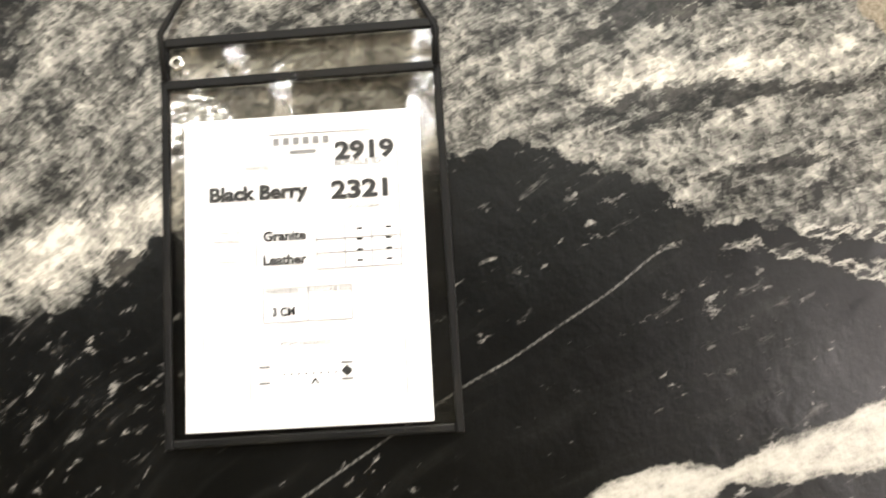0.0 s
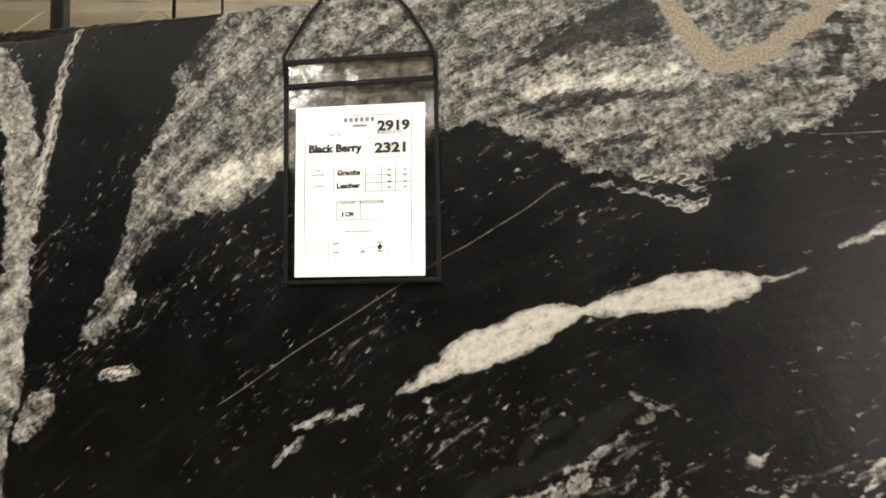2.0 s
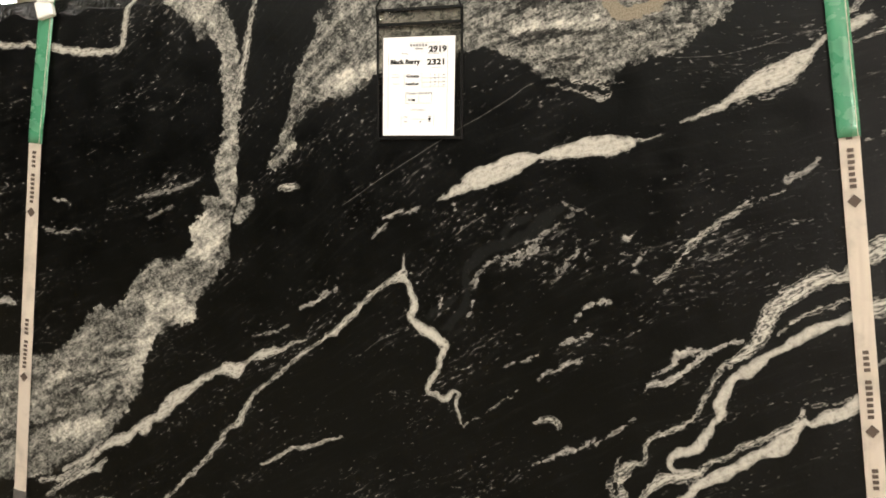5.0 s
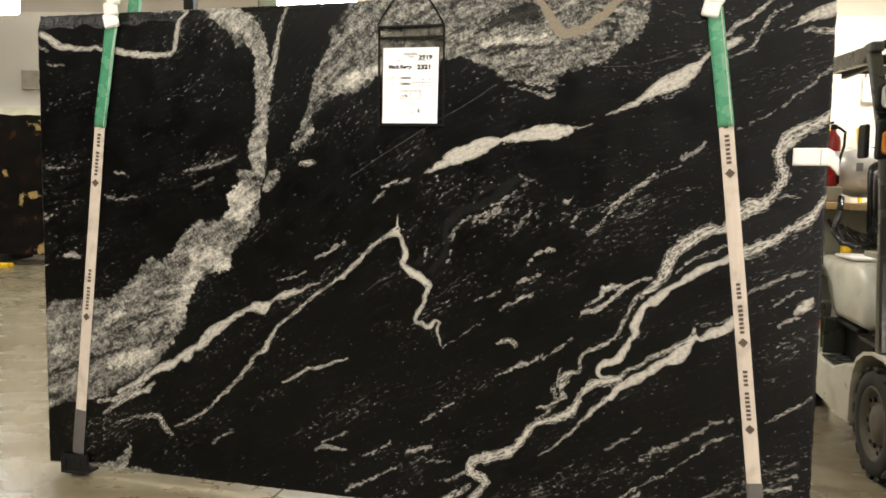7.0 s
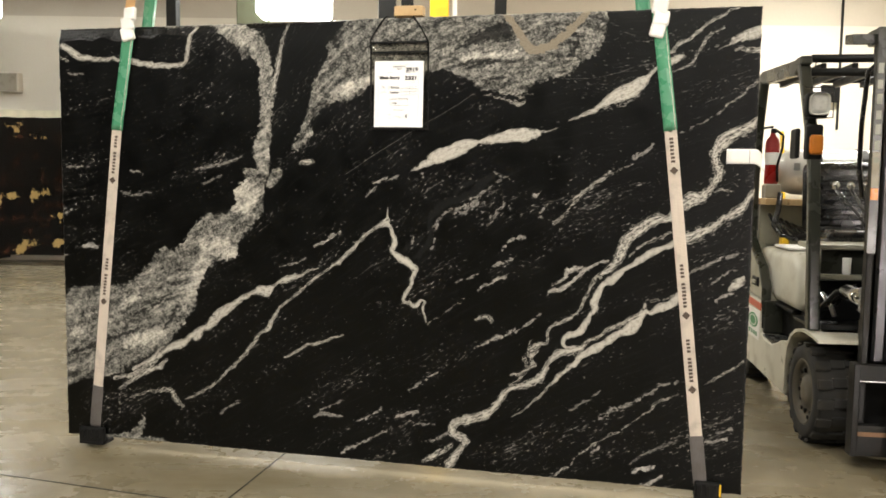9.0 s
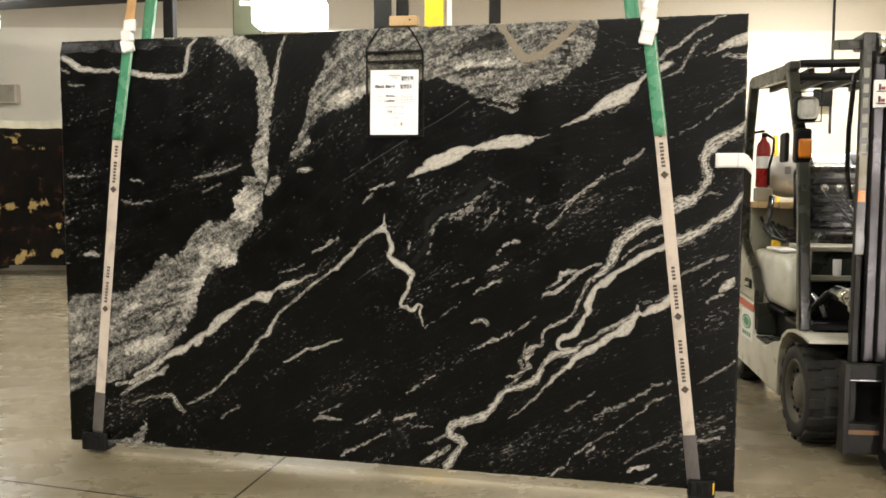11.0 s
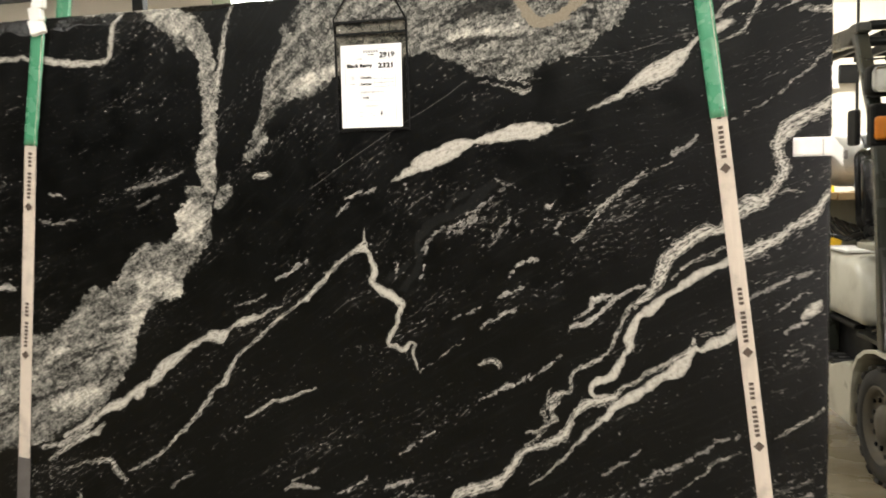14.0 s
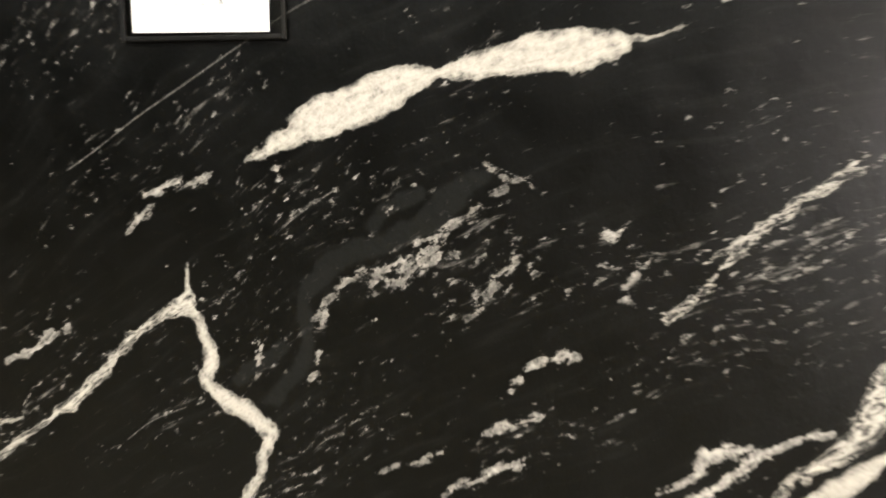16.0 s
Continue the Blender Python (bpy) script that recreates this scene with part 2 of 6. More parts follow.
def concrete_mat():
    m, nt, b = nodes_of("sealed concrete")
    co = object_coords(nt)
    big, mid, fine = noise_node(nt, co, 0.45, 5, 0.6), noise_node(nt, co, 3.2, 6, 0.65), noise_node(nt, co, 60, 3)
    drag = nt.nodes.new("ShaderNodeMapping")
    drag.inputs["Scale"].default_value = (0.55, 3.6, 1.0)
    drag.inputs["Rotation"].default_value = (0, 0, 0.06)
    nt.links.new(co, drag.inputs["Vector"])
    wipe = noise_node(nt, drag.outputs[0], 1.0, 6, 0.62)
    col = mix_col(nt, smooth(nt, big, 0.35, 0.68), (0.215, 0.182, 0.112), (0.36, 0.318, 0.232))
    col = mix_col(nt, math_node(nt, "MULTIPLY", smooth(nt, mid, 0.48, 0.72), 0.55), col, (0.13, 0.104, 0.054))
    col = mix_col(nt, math_node(nt, "MULTIPLY", smooth(nt, wipe, 0.50, 0.70), 0.6), col, (0.145, 0.118, 0.062))
    col = mix_col(nt, math_node(nt, "MULTIPLY", smooth(nt, wipe, 0.46, 0.30), 0.45), col, (0.44, 0.40, 0.31))
    scuff = smooth(nt, noise_node(nt, co, 9.0, 7, 0.72), 0.62, 0.74)
    col = mix_col(nt, math_node(nt, "MULTIPLY", scuff, 0.5), col, (0.09, 0.075, 0.045))
    col = mix_col(nt, math_node(nt, "MULTIPLY", fine, 0.25), col, (0.12, 0.105, 0.08))
    nt.links.new(col, b.inputs["Base Color"])
    nt.links.new(smooth(nt, math_node(nt, "MULTIPLY_ADD", wipe, 0.5, math_node(nt, "MULTIPLY", mid, 0.5)), 0.35, 0.65, 0.10, 0.42), b.inputs["Roughness"])
    b.inputs["Specular IOR Level"].default_value = 0.65
    bump(nt, b, math_node(nt, "ADD", mid, math_node(nt, "MULTIPLY", fine, 0.15)), 0.16, 0.01)
    return m


def brown_granite_mat():
    m, nt, b = nodes_of("brown granite")
    co = object_coords(nt)
    n1, n2, n3 = noise_node(nt, co, 3.0, 3, 0.5), noise_node(nt, co, 5, 5, 0.65), noise_node(nt, co, 30, 4)
    col = mix_col(nt, smooth(nt, n2, 0.5, 0.8), (0.006, 0.0055, 0.005), (0.05, 0.02, 0.011))
    gold = smooth(nt, math_node(nt, "ADD", n1, math_node(nt, "MULTIPLY_ADD", n3, 0.2, -0.1)), 0.61, 0.65)
    col = mix_col(nt, gold, col, (0.30, 0.21, 0.085))
    nt.links.new(col, b.inputs["Base Color"])
    b.inputs["Roughness"].default_value = 0.22
    return m


def webbing_mat(name, a, c):
    """Woven strap: ribs along and across the weave, with grime."""
    m, nt, b = nodes_of(name)
    co = object_coords(nt)
    w = add(nt, "ShaderNodeTexWave", Scale=260.0, Distortion=1.0)
    w.bands_direction = "Z"
    nt.links.new(co, w.inputs["Vector"])
    stain = noise_node(nt, co, 14, 5)
    col = mix_col(nt, math_node(nt, "MULTIPLY", w.outputs[1], 0.25), a, c)
    col = mix_col(nt, math_node(nt, "MULTIPLY", smooth(nt, stain, 0.45, 0.75), 0.5), col, tuple(v * 0.45 for v in a))
    nt.links.new(col, b.inputs["Base Color"])
    b.inputs["Roughness"].default_value = 0.75
    bump(nt, b, w.outputs[1], 0.4, 0.001)
    return m


GRANITE, CONCRETE, BROWN = granite_mat(), concrete_mat(), brown_granite_mat()
WALL = worn("white wall paint", (0.74, 0.70, 0.60), 0.7, dirt=(0.5, 0.46, 0.38), amount=0.25, scale=0.6, relief=0.1, fine=40)
WALL_UP = worn("beige wall paint", (0.58, 0.53, 0.44), 0.75, dirt=(0.36, 0.31, 0.25), amount=0.3, scale=0.6, relief=0.1, fine=40)
ROOF = worn("dark steel beam", (0.02, 0.019, 0.017), 0.8, scale=1.0)
DECK = worn("pale roof deck", (0.72, 0.66, 0.55), 0.8, dirt=(0.3, 0.26, 0.2), amount=0.3, scale=0.8)
# walls out of view, set near-black so the slab's reflections stay dark
UNSEEN_WALL = worn("near-black unseen wall", (0.035, 0.032, 0.028), 0.8, dirt=(0.025, 0.022, 0.018), amount=0.4, scale=0.5)
STEEL_DARK = worn("dark painted steel", (0.011, 0.0112, 0.011), 0.42, dirt=(0.035, 0.03, 0.024), amount=0.4, scale=7, spec=0.25)
STEEL = worn("worn mast steel", (0.36, 0.36, 0.37), 0.3, metal=0.85, dirt=(0.05, 0.045, 0.04), amount=0.6, scale=9)
GUARD = worn("olive grey guard paint", (0.030, 0.032, 0.024), 0.28, dirt=(0.05, 0.045, 0.035), amount=0.4, scale=6)
CREAM = worn("cream body paint", (0.60, 0.585, 0.50), 0.35, dirt=(0.24, 0.20, 0.13), amount=0.5, scale=5, relief=0.05)
RUBBER = worn("dusty tyre rubber", (0.020, 0.0195, 0.018), 0.85, dirt=(0.09, 0.075, 0.05), amount=0.45, scale=7, relief=0.5)
RIM = worn("dusty rim paint", (0.10, 0.088, 0.066), 0.6, dirt=(0.16, 0.13, 0.085), amount=0.6, scale=12)
BLACK_GLOSS = worn("shiny black vinyl", (0.010, 0.010, 0.010), 0.22, amount=0.1, scale=10, spec=0.6)
STEEL_BLUE = worn("blue-grey mast steel", (0.06, 0.06, 0.066), 0.34, metal=0.5, dirt=(0.05, 0.045, 0.04), amount=0.5, scale=9)
GUARD_PALE = worn("olive beige panel paint", (0.34, 0.33, 0.26), 0.4, dirt=(0.16, 0.14, 0.09), amount=0.5, scale=6)
# Real black vinyl and rubber; also the shade painted into the forklift's recesses.
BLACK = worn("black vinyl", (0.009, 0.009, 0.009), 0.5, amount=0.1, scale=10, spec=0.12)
PLATE_BAR = worn("dull raised bars", (0.30, 0.31, 0.25), 0.5, amount=0.3)
CREAM_STONE = worn("cream stone", (0.66, 0.62, 0.45), 0.4, amount=0.3, scale=4)
CHROME = worn("chrome", (0.75, 0.75, 0.73), 0.16, metal=1.0, amount=0.15)
RED = worn("red enamel", (0.30, 0.013, 0.010), 0.3, amount=0.15)
STRIPE_RED = worn("faded red stripe", (0.50, 0.10, 0.05), 0.5, amount=0.3)
AMBER = worn("amber lens", (0.62, 0.20, 0.01), 0.25, amount=0.1)
LAMPGLASS = worn("headlamp lens", (0.68, 0.67, 0.62), 0.15, amount=0.25, scale=30)
YELLOW = worn("yellow steel paint", (0.80, 0.50, 0.01), 0.45, amount=0.25)
WHITE = worn("white sticker paper", (0.84, 0.83, 0.80), 0.6, amount=0.06, relief=0.02)
PAPER = worn("white paper", (0.90, 0.90, 0.90), 0.7, dirt=(0.78, 0.77, 0.75), amount=0.1, relief=0.02)
INK = worn("black ink", (0.02, 0.02, 0.02), 0.6, amount=0.0)
INK_GREY = worn("grey ink", (0.22, 0.22, 0.22), 0.7, amount=0.0)
GREEN_LABEL = worn("green label", (0.06, 0.25, 0.10), 0.5, amount=0.1)
GREEN = worn("green vinyl sleeve", (0.085, 0.29, 0.165), 0.22, dirt=(0.05, 0.19, 0.10), amount=0.4, scale=16, relief=0.25, fine=60, spec=0.8)
WEB = webbing_mat("beige webbing", (0.60, 0.53, 0.45), (0.46, 0.39, 0.32))
WEB_ORANGE = webbing_mat("tan webbing", (0.55, 0.33, 0.14), (0.42, 0.25, 0.10))
SLEEVE_DARK = worn("grey wear sleeve", (0.10, 0.092, 0.088), 0.55, amount=0.4, scale=18)
PRINT = worn("strap print", (0.09, 0.065, 0.05), 0.7, amount=0.0)
WOOD = worn("pale pine", (0.52, 0.36, 0.18), 0.7, dirt=(0.36, 0.24, 0.11), amount=0.5, scale=12)
TANK = worn("grey tank paint", (0.55, 0.55, 0.52), 0.35, metal=0.2, amount=0.4, scale=8)
OLIVE_PALE = worn("dusty beige grille", (0.36, 0.33, 0.26), 0.7, amount=0.4)
OLIVE = worn("olive cabinet", (0.10, 0.105, 0.06), 0.6, amount=0.3)
FILM = film_mat()
GLOW = lamp_mat("lamp diffuser", (1.0, 0.97, 0.9), 9.0)
# glowing panel, out of view, added for the haze on the slab
GLOW_PANEL = lamp_mat("haze glow panel", (1.0, 0.87, 0.78), 32.0)
GLOW_LOW = lamp_mat("low lamp diffuser", (1.0, 0.97, 0.9), 22.0)


# ---- mesh helpers ----
def part(name, bm, material, parent=None, label="", smooth_faces=False):
    """Link a bmesh as one mesh object, under parent if there is one."""
    me = bpy.data.meshes.new(name)
    bmesh.ops.recalc_face_normals(bm, faces=bm.faces)
    bm.to_mesh(me)
    bm.free()
    me.materials.append(material)
    if smooth_faces:
        me.polygons.foreach_set("use_smooth", [True] * len(me.polygons))
    ob = new(name, me)
    if parent is not None:
        ob.parent = parent
    if label:
        tagged(ob, label)
    return ob


def thing(name, m, label, category, group="", kind=""):
    ob = new(name)
    ob.matrix_basis = m
    return tagged(ob, label, category, group, kind)


def box(lo, hi, bevel=0.0, bm=None, m=None, segments=2):
    bm = bm or bmesh.new()
    g = bmesh.ops.create_cube(bm, size=1)["verts"]
    for v in g:
        v.co = Vector([lo[i] + (v.co[i] + 0.5) * (hi[i] - lo[i]) for i in range(3)])
    if bevel:
        edges = list({e for v in g for e in v.link_edges})
        r = bmesh.ops.bevel(bm, geom=edges, offset=bevel, segments=segments, profile=0.5, affect="EDGES")
        g = list({v for f in r["faces"] for v in f.verts} | {v for v in g if v.is_valid})
    if m is not None:
        bmesh.ops.transform(bm, matrix=m, verts=g)
    return bm


def cyl(p, q, r0, r1=None, seg=20, bm=None, bevel=0.0):
    """A rod from p to q."""
    bm = bm or bmesh.new()
    p, q = Vector(p), Vector(q)
    m = Matrix.Translation((p + q) / 2) @ (q - p).to_track_quat("Z", "Y").to_matrix().to_4x4()
    g = bmesh.ops.create_cone(bm, cap_ends=True, segments=seg, radius1=r0, radius2=r0 if r1 is None else r1, depth=(q - p).length, matrix=m)["verts"]
    if bevel:
        edges = list({e for v in g for e in v.link_edges if len(e.link_faces) == 2 and e.calc_face_angle(0) > 1})
        bmesh.ops.bevel(bm, geom=edges, offset=bevel, segments=2, profile=0.5, affect="EDGES")
    return bm


def prism(profile, x0, x1, bevel=0.0, bm=None):
    """A side profile of (y, z) points drawn out from x0 to x1."""
    bm = bm or bmesh.new()
    f = bm.faces.new([bm.verts.new((x0, y, z)) for y, z in profile])
    ext = bmesh.ops.extrude_face_region(bm, geom=[f])["geom"]
    bmesh.ops.translate(bm, vec=(x1 - x0, 0, 0), verts=[v for v in ext if isinstance(v, bmesh.types.BMVert)])
    if bevel:
        bmesh.ops.bevel(bm, geom=list(bm.edges), offset=bevel, segments=2, profile=0.5, affect="EDGES")
    return bm


def lathe(profile, seg=32, axis="X", bm=None):
    """Profile of (radius, offset) points turned about an axis."""
    bm = bm or bmesh.new()
    rings = []
    for i in range(seg):
        a = 2 * math.pi * i / seg
        c, s = math.cos(a), math.sin(a)
        ring = []
        for r, o in profile:
            ring.append(bm.verts.new((o, r * c, r * s) if axis == "X" else (r * c, r * s, o)))
        rings.append(ring)
    for i in range(seg):
        a, b2 = rings[i], rings[(i + 1) % seg]
        for j in range(len(profile) - 1):
            bm.faces.new((a[j], a[j + 1], b2[j + 1], b2[j]))
    return bm


def tube(points, r, seg=10, bm=None):
    """A round cord or bent pipe through the points."""
    bm = bm or bmesh.new()
    pts = [Vector(p) for p in points]
    rings = []
    for i, p in enumerate(pts):
        d = (pts[min(i + 1, len(pts) - 1)] - pts[max(i - 1, 0)]).normalized()
        u = d.orthogonal().normalized() if not rings else (u - d * u.dot(d)).normalized()
        w = d.cross(u)
        rings.append([bm.verts.new(p + r * (math.cos(a) * u + math.sin(a) * w)) for a in (2 * math.pi * k / seg for k in range(seg))])
    for a, b2 in zip(rings, rings[1:]):
        for k in range(seg):
            bm.faces.new((a[k], a[(k + 1) % seg], b2[(k + 1) % seg], b2[k]))
    bm.faces.new(rings[0])
    bm.faces.new(rings[-1])
    return bm


def ribbon(points, width, thick, side, seed=0, wave=0.0):
    """A flat strap along the points; side is the direction across it."""
    rng = random.Random(seed)
    bm = bmesh.new()
    side = Vector(side).normalized()
    pts = [Vector(p) for p in points]
    rows = []
    for i, p in enumerate(pts):
        d = (pts[min(i + 1, len(pts) - 1)] - pts[max(i - 1, 0)]).normalized()
        n = side.cross(d).normalized()
        row = []
        for k in range(7):
            a = (k / 6 - 0.5)
            off = wave * (rng.random() - 0.5) + thick * 0.5 * (1 - (2 * a) ** 4)
            row.append((p + side * a * width, n, off))
        rows.append(([bm.verts.new(q + n2 * o) for q, n2, o in row], [bm.verts.new(q - n2 * max(o, thick * 0.1)) for q, n2, o in row]))
    for (f0, b0), (f1, b1) in zip(rows, rows[1:]):
        for k in range(6):
            bm.faces.new((f0[k], f0[k + 1], f1[k + 1], f1[k]))
            bm.faces.new((b0[k + 1], b0[k], b1[k], b1[k + 1]))
        bm.faces.new((f0[0], f1[0], b1[0], b0[0]))
        bm.faces.new((f0[6], b0[6], b1[6], f1[6]))
    for f, b2 in (rows[0], rows[-1]):
        bm.faces.new(f + b2[::-1])
    return bm


def along(p, q, n):
    p, q = Vector(p), Vector(q)
    return [p.lerp(q, i / (n - 1)) for i in range(n)]


def lettering(name, words, size, material, parent, m, bold=0.0, align="LEFT", label=""):
    """Flat raised lettering in the built-in font, as a mesh."""
    cu = bpy.data.curves.new(name, "FONT")
    cu.body, cu.size, cu.offset, cu.extrude, cu.align_x = words, size, bold, 0.00012, align
    cu.resolution_u = 3
    tmp = bpy.data.objects.new(name, cu)
    scene.collection.objects.link(tmp)
    bpy.context.view_layer.update()
    me = bpy.data.meshes.new_from_object(tmp.evaluated_get(bpy.context.evaluated_depsgraph_get()))
    bpy.data.objects.remove(tmp)
    bpy.data.curves.remove(cu)
    me.materials.clear()
    me.materials.append(material)
    ob = new(name, me)
    ob.parent = parent
    ob.matrix_basis = m
    if label:
        tagged(ob, label)
    return ob


# ---- the hall ----
def hall():
    def room_box(name, lo, hi, material, label, category, bevel=0.0):
        ob = part(name, box(lo, hi, bevel), material)
        ob.matrix_basis = ROOM
        return tagged(ob, label, category, kind="structure")
    # floor with saw-cut joints
    fl = part("floor", box((-17, -10, -0.12), (17, WALL_D + 0.2, 0.0)), CONCRETE)
    fl.matrix_basis = ROOM
    tagged(fl, "sealed concrete warehouse floor with stains and saw-cut joints", "floor", kind="structure")
    for a, b2 in (((-0.415, -6.0), (-0.465, 9.0)), ((-14.0, 0.42), (6.0, -0.95))):
        d = (Vector((*b2, 0)) - Vector((*a, 0)))
        m = Matrix.Translation(((a[0] + b2[0]) / 2, (a[1] + b2[1]) / 2, 0)) @ d.to_track_quat("X", "Z").to_matrix().to_4x4()
        j = part("floor_joint", box((-d.length / 2, -0.004, 0.0005), (d.length / 2, 0.004, 0.0015), m=m), STEEL_DARK, None)
        tagged(j, "dark saw-cut joint in the concrete floor", "floor joint", kind="structure")
    room_box("wall_north", (-17, WALL_D, 0), (17, WALL_D + 0.2, 3.78), WALL, "white painted warehouse wall", "wall")
    room_box("wall_north_upper", (-17, WALL_D + 0.02, 3.78), (17, WALL_D + 0.2, CEIL_Z), WALL_UP, "beige upper part of the warehouse wall", "wall")
    # wall behind camera; tall gap and glowing panel added to shine on slab's polish
    for nm, lo, hi in (("wall_south", (-17, -10.2, 0), (GAP_X0, -10, CEIL_Z)), ("wall_south_east", (GAP_X1, -10.2, 0), (17, -10, CEIL_Z)), ("wall_south_lintel", (GAP_X0, -10.2, GAP_Z), (GAP_X1, -10, CEIL_Z))):
        room_box(nm, lo, hi, UNSEEN_WALL, "unseen warehouse wall, near-black to keep slab reflections dark", "wall")
    room_box("backdrop", (GAP_X0 - 2.5, -11.6, -0.1), (GAP_X1 + 2.5, -11.5, GAP_Z + 2.0), GLOW_PANEL, "unseen glowing panel behind the wall gap, added for the slab's haze", "backdrop")
    room_box("wall_west", (-17.2, -10, 0), (-17, WALL_D, CEIL_Z), UNSEEN_WALL, "unseen warehouse wall, near-black to keep slab reflections dark", "wall")
    # out of view; white so the slab picks up sheen from this side
    room_box("wall_east", (9.5, -10, 0), (9.7, WALL_D, CEIL_Z), WALL, "white painted warehouse wall", "wall")
    room_box("ceiling", (-17.2, -10.2, CEIL_Z), (17.2, WALL_D + 0.2, CEIL_Z + 0.15), DECK, "pale painted metal roof deck", "ceiling")
    g = part("crane_girder", box((-13.0, -0.2, 3.62), (3.3, 0.2, 4.05), 0.01), ROOF)
    g.matrix_basis = ROOM @ pose(-5.9, 10.5, 0, 0, 0, -13)
    tagged(g, "dark steel crane girder below the roof", "girder", kind="structure")
    for k in range(9):
        y = -8.5 + 2.5 * k
        bm = box((-17, y - 0.05, CEIL_Z - 0.10), (17, y + 0.05, CEIL_Z), 0.008)
        box((-17, y - 0.04, CEIL_Z - 0.55), (17, y + 0.04, CEIL_Z - 0.48), 0.006, bm)
        for q in range(28):
            x = -16.8 + 1.2 * q
            for sgn in (-1, 1):
                cyl((x, y, CEIL_Z - 0.5), (x + sgn * 0.55, y, CEIL_Z - 0.08), 0.016, seg=6, bm=bm)
        o = part("roof_joist", bm, DECK)
        o.matrix_basis = ROOM
        tagged(o, "pale painted open-web steel roof joist", "joist", kind="structure")
    # uprights behind the slab
    for x, w, d in ((-3.05, 0.11, 9.0), (-0.68, 0.19, 9.0), (-0.48, 0.14, 9.4), (0.58, 0.13, 9.2)):
        c = room_box("steel_column", (x - w / 2, d, 0), (x + w / 2, d + 0.15, CEIL_Z), STEEL_DARK, "dark painted steel column", "column", 0.008)
    c = room_box("yellow_column", (-0.21, 9.0, 0), (0.0, 9.2, CEIL_Z), YELLOW, "bright yellow painted steel column", "column", 0.01)
    room_box("white_conduit", (0.03, 9.05, 0), (0.09, 9.11, CEIL_Z), WHITE, "white pipe beside the yellow column", "pipe", 0.01)
    room_box("wall_conduit", (6.02, WALL_D - 0.03, 2.2), (6.05, WALL_D - 0.002, CEIL_Z), STEEL_DARK, "thin dark conduit down the wall", "conduit")


hall()


def lamps():
    for i, (x, y, k) in enumerate(LAMP_GRID):
        m = ROOM @ pose(x, y, CEIL_Z - 0.45)
        t = thing("ceiling_lamp", m, "rectangular high-bay lamp hanging from the roof deck", "lamp", "hall lamps")
        part("housing", box((-0.65, -0.22, 0.02), (0.65, 0.22, 0.12), 0.02), WHITE, t)
        part("diffuser", box((-0.6, -0.18, 0.0), (0.6, 0.18, 0.018), 0.004), GLOW, t)
        for sx in (-0.5, 0.5):
            part("hanger", cyl((sx, 0, 0.12), (sx, 0, 0.45), 0.006, seg=8), STEEL_DARK, t)
        li = bpy.data.lights.new("lamp_light", "AREA")
        li.shape, li.size, li.size_y = "RECTANGLE", 1.2, 0.36
        li.energy, li.color = LAMP_POWER * k, LAMP_COLOUR
        ob = new("lamp_light", li)
        ob.matrix_basis = m @ pose(0, 0, -0.02)
    for x, y, z in ((-1.88, 10.0, 3.47), (-5.98, 10.0, 3.44)):
        t = thing("hanging_lamp", ROOM @ pose(x, y, z), "glowing boxy low-bay lamp on a thin rod", "lamp", "low hanging lamps")
        part("diffuser", box((-0.44, -0.2, -0.2), (0.44, 0.2, 0.16), 0.06, segments=3), GLOW_LOW, t)
        part("housing", box((-0.40, -0.18, 0.165), (0.40, 0.18, 0.25), 0.02), WHITE, t)
        part("arm", cyl((-0.62, 0, 0.1), (-0.44, 0, 0.1), 0.03, seg=12), WHITE, t)
        part("hanger", cyl((0, 0, 0.25), (0, 0, CEIL_Z - z), 0.012, seg=8), STEEL_DARK, t)


lamps()


# ---- the granite slab ----
U0, U1, V0, V1, THICK = -1.515, 1.603, 0.05, 1.993, 0.03
CELL = 0.003
NU, NV = int((U1 - U0) / CELL) + 1, int((V1 - V0) / CELL) + 1
GU, GV = np.meshgrid(np.linspace(U0, U1, NU), np.linspace(V0, V1, NV))


def value_noise(cell, seed):
    """Smooth random field over the slab, about -1 to 1."""
    r = np.random.RandomState(seed)
    g = r.uniform(-1, 1, (int((V1 - V0) / cell) + 3, int((U1 - U0) / cell) + 3))
    x, y = (GU - U0) / cell, (GV - V0) / cell
    i, j = np.floor(x).astype(int), np.floor(y).astype(int)
    a, b2 = x - i, y - j
    a, b2 = a * a * (3 - 2 * a), b2 * b2 * (3 - 2 * b2)
    return (g[j, i] * (1 - a) + g[j, i + 1] * a) * (1 - b2) + (g[j + 1, i] * (1 - a) + g[j + 1, i + 1] * a) * b2


# the veins wander a little about their drawn lines
WU = GU + 0.0055 * value_noise(0.032, 1) + 0.0025 * value_noise(0.014, 2)
WV = GV + 0.0055 * value_noise(0.032, 3) + 0.0025 * value_noise(0.014, 4)
FIELD = {k: np.full(GU.shape, 0.06) for k in ("quartz", "grain", "fleck", "cream", "hole", "sand", "hair", "ghost")}
TONE = {k: np.zeros(GU.shape) for k in ("quartz", "fleck", "grain")}


def merge(kind, tone, sl, dist):
    f = FIELD[kind][sl]
    near = dist < f
    f[near] = dist[near]
    if kind in TONE:
        t = TONE[kind][sl]
        t[near] = tone


def window(us, vs, pad):
    i0, i1 = np.searchsorted(GU[0], [min(us) - pad, max(us) + pad])
    j0, j1 = np.searchsorted(GV[:, 0], [min(vs) - pad, max(vs) + pad])
    return (slice(j0, j1), slice(i0, i1))


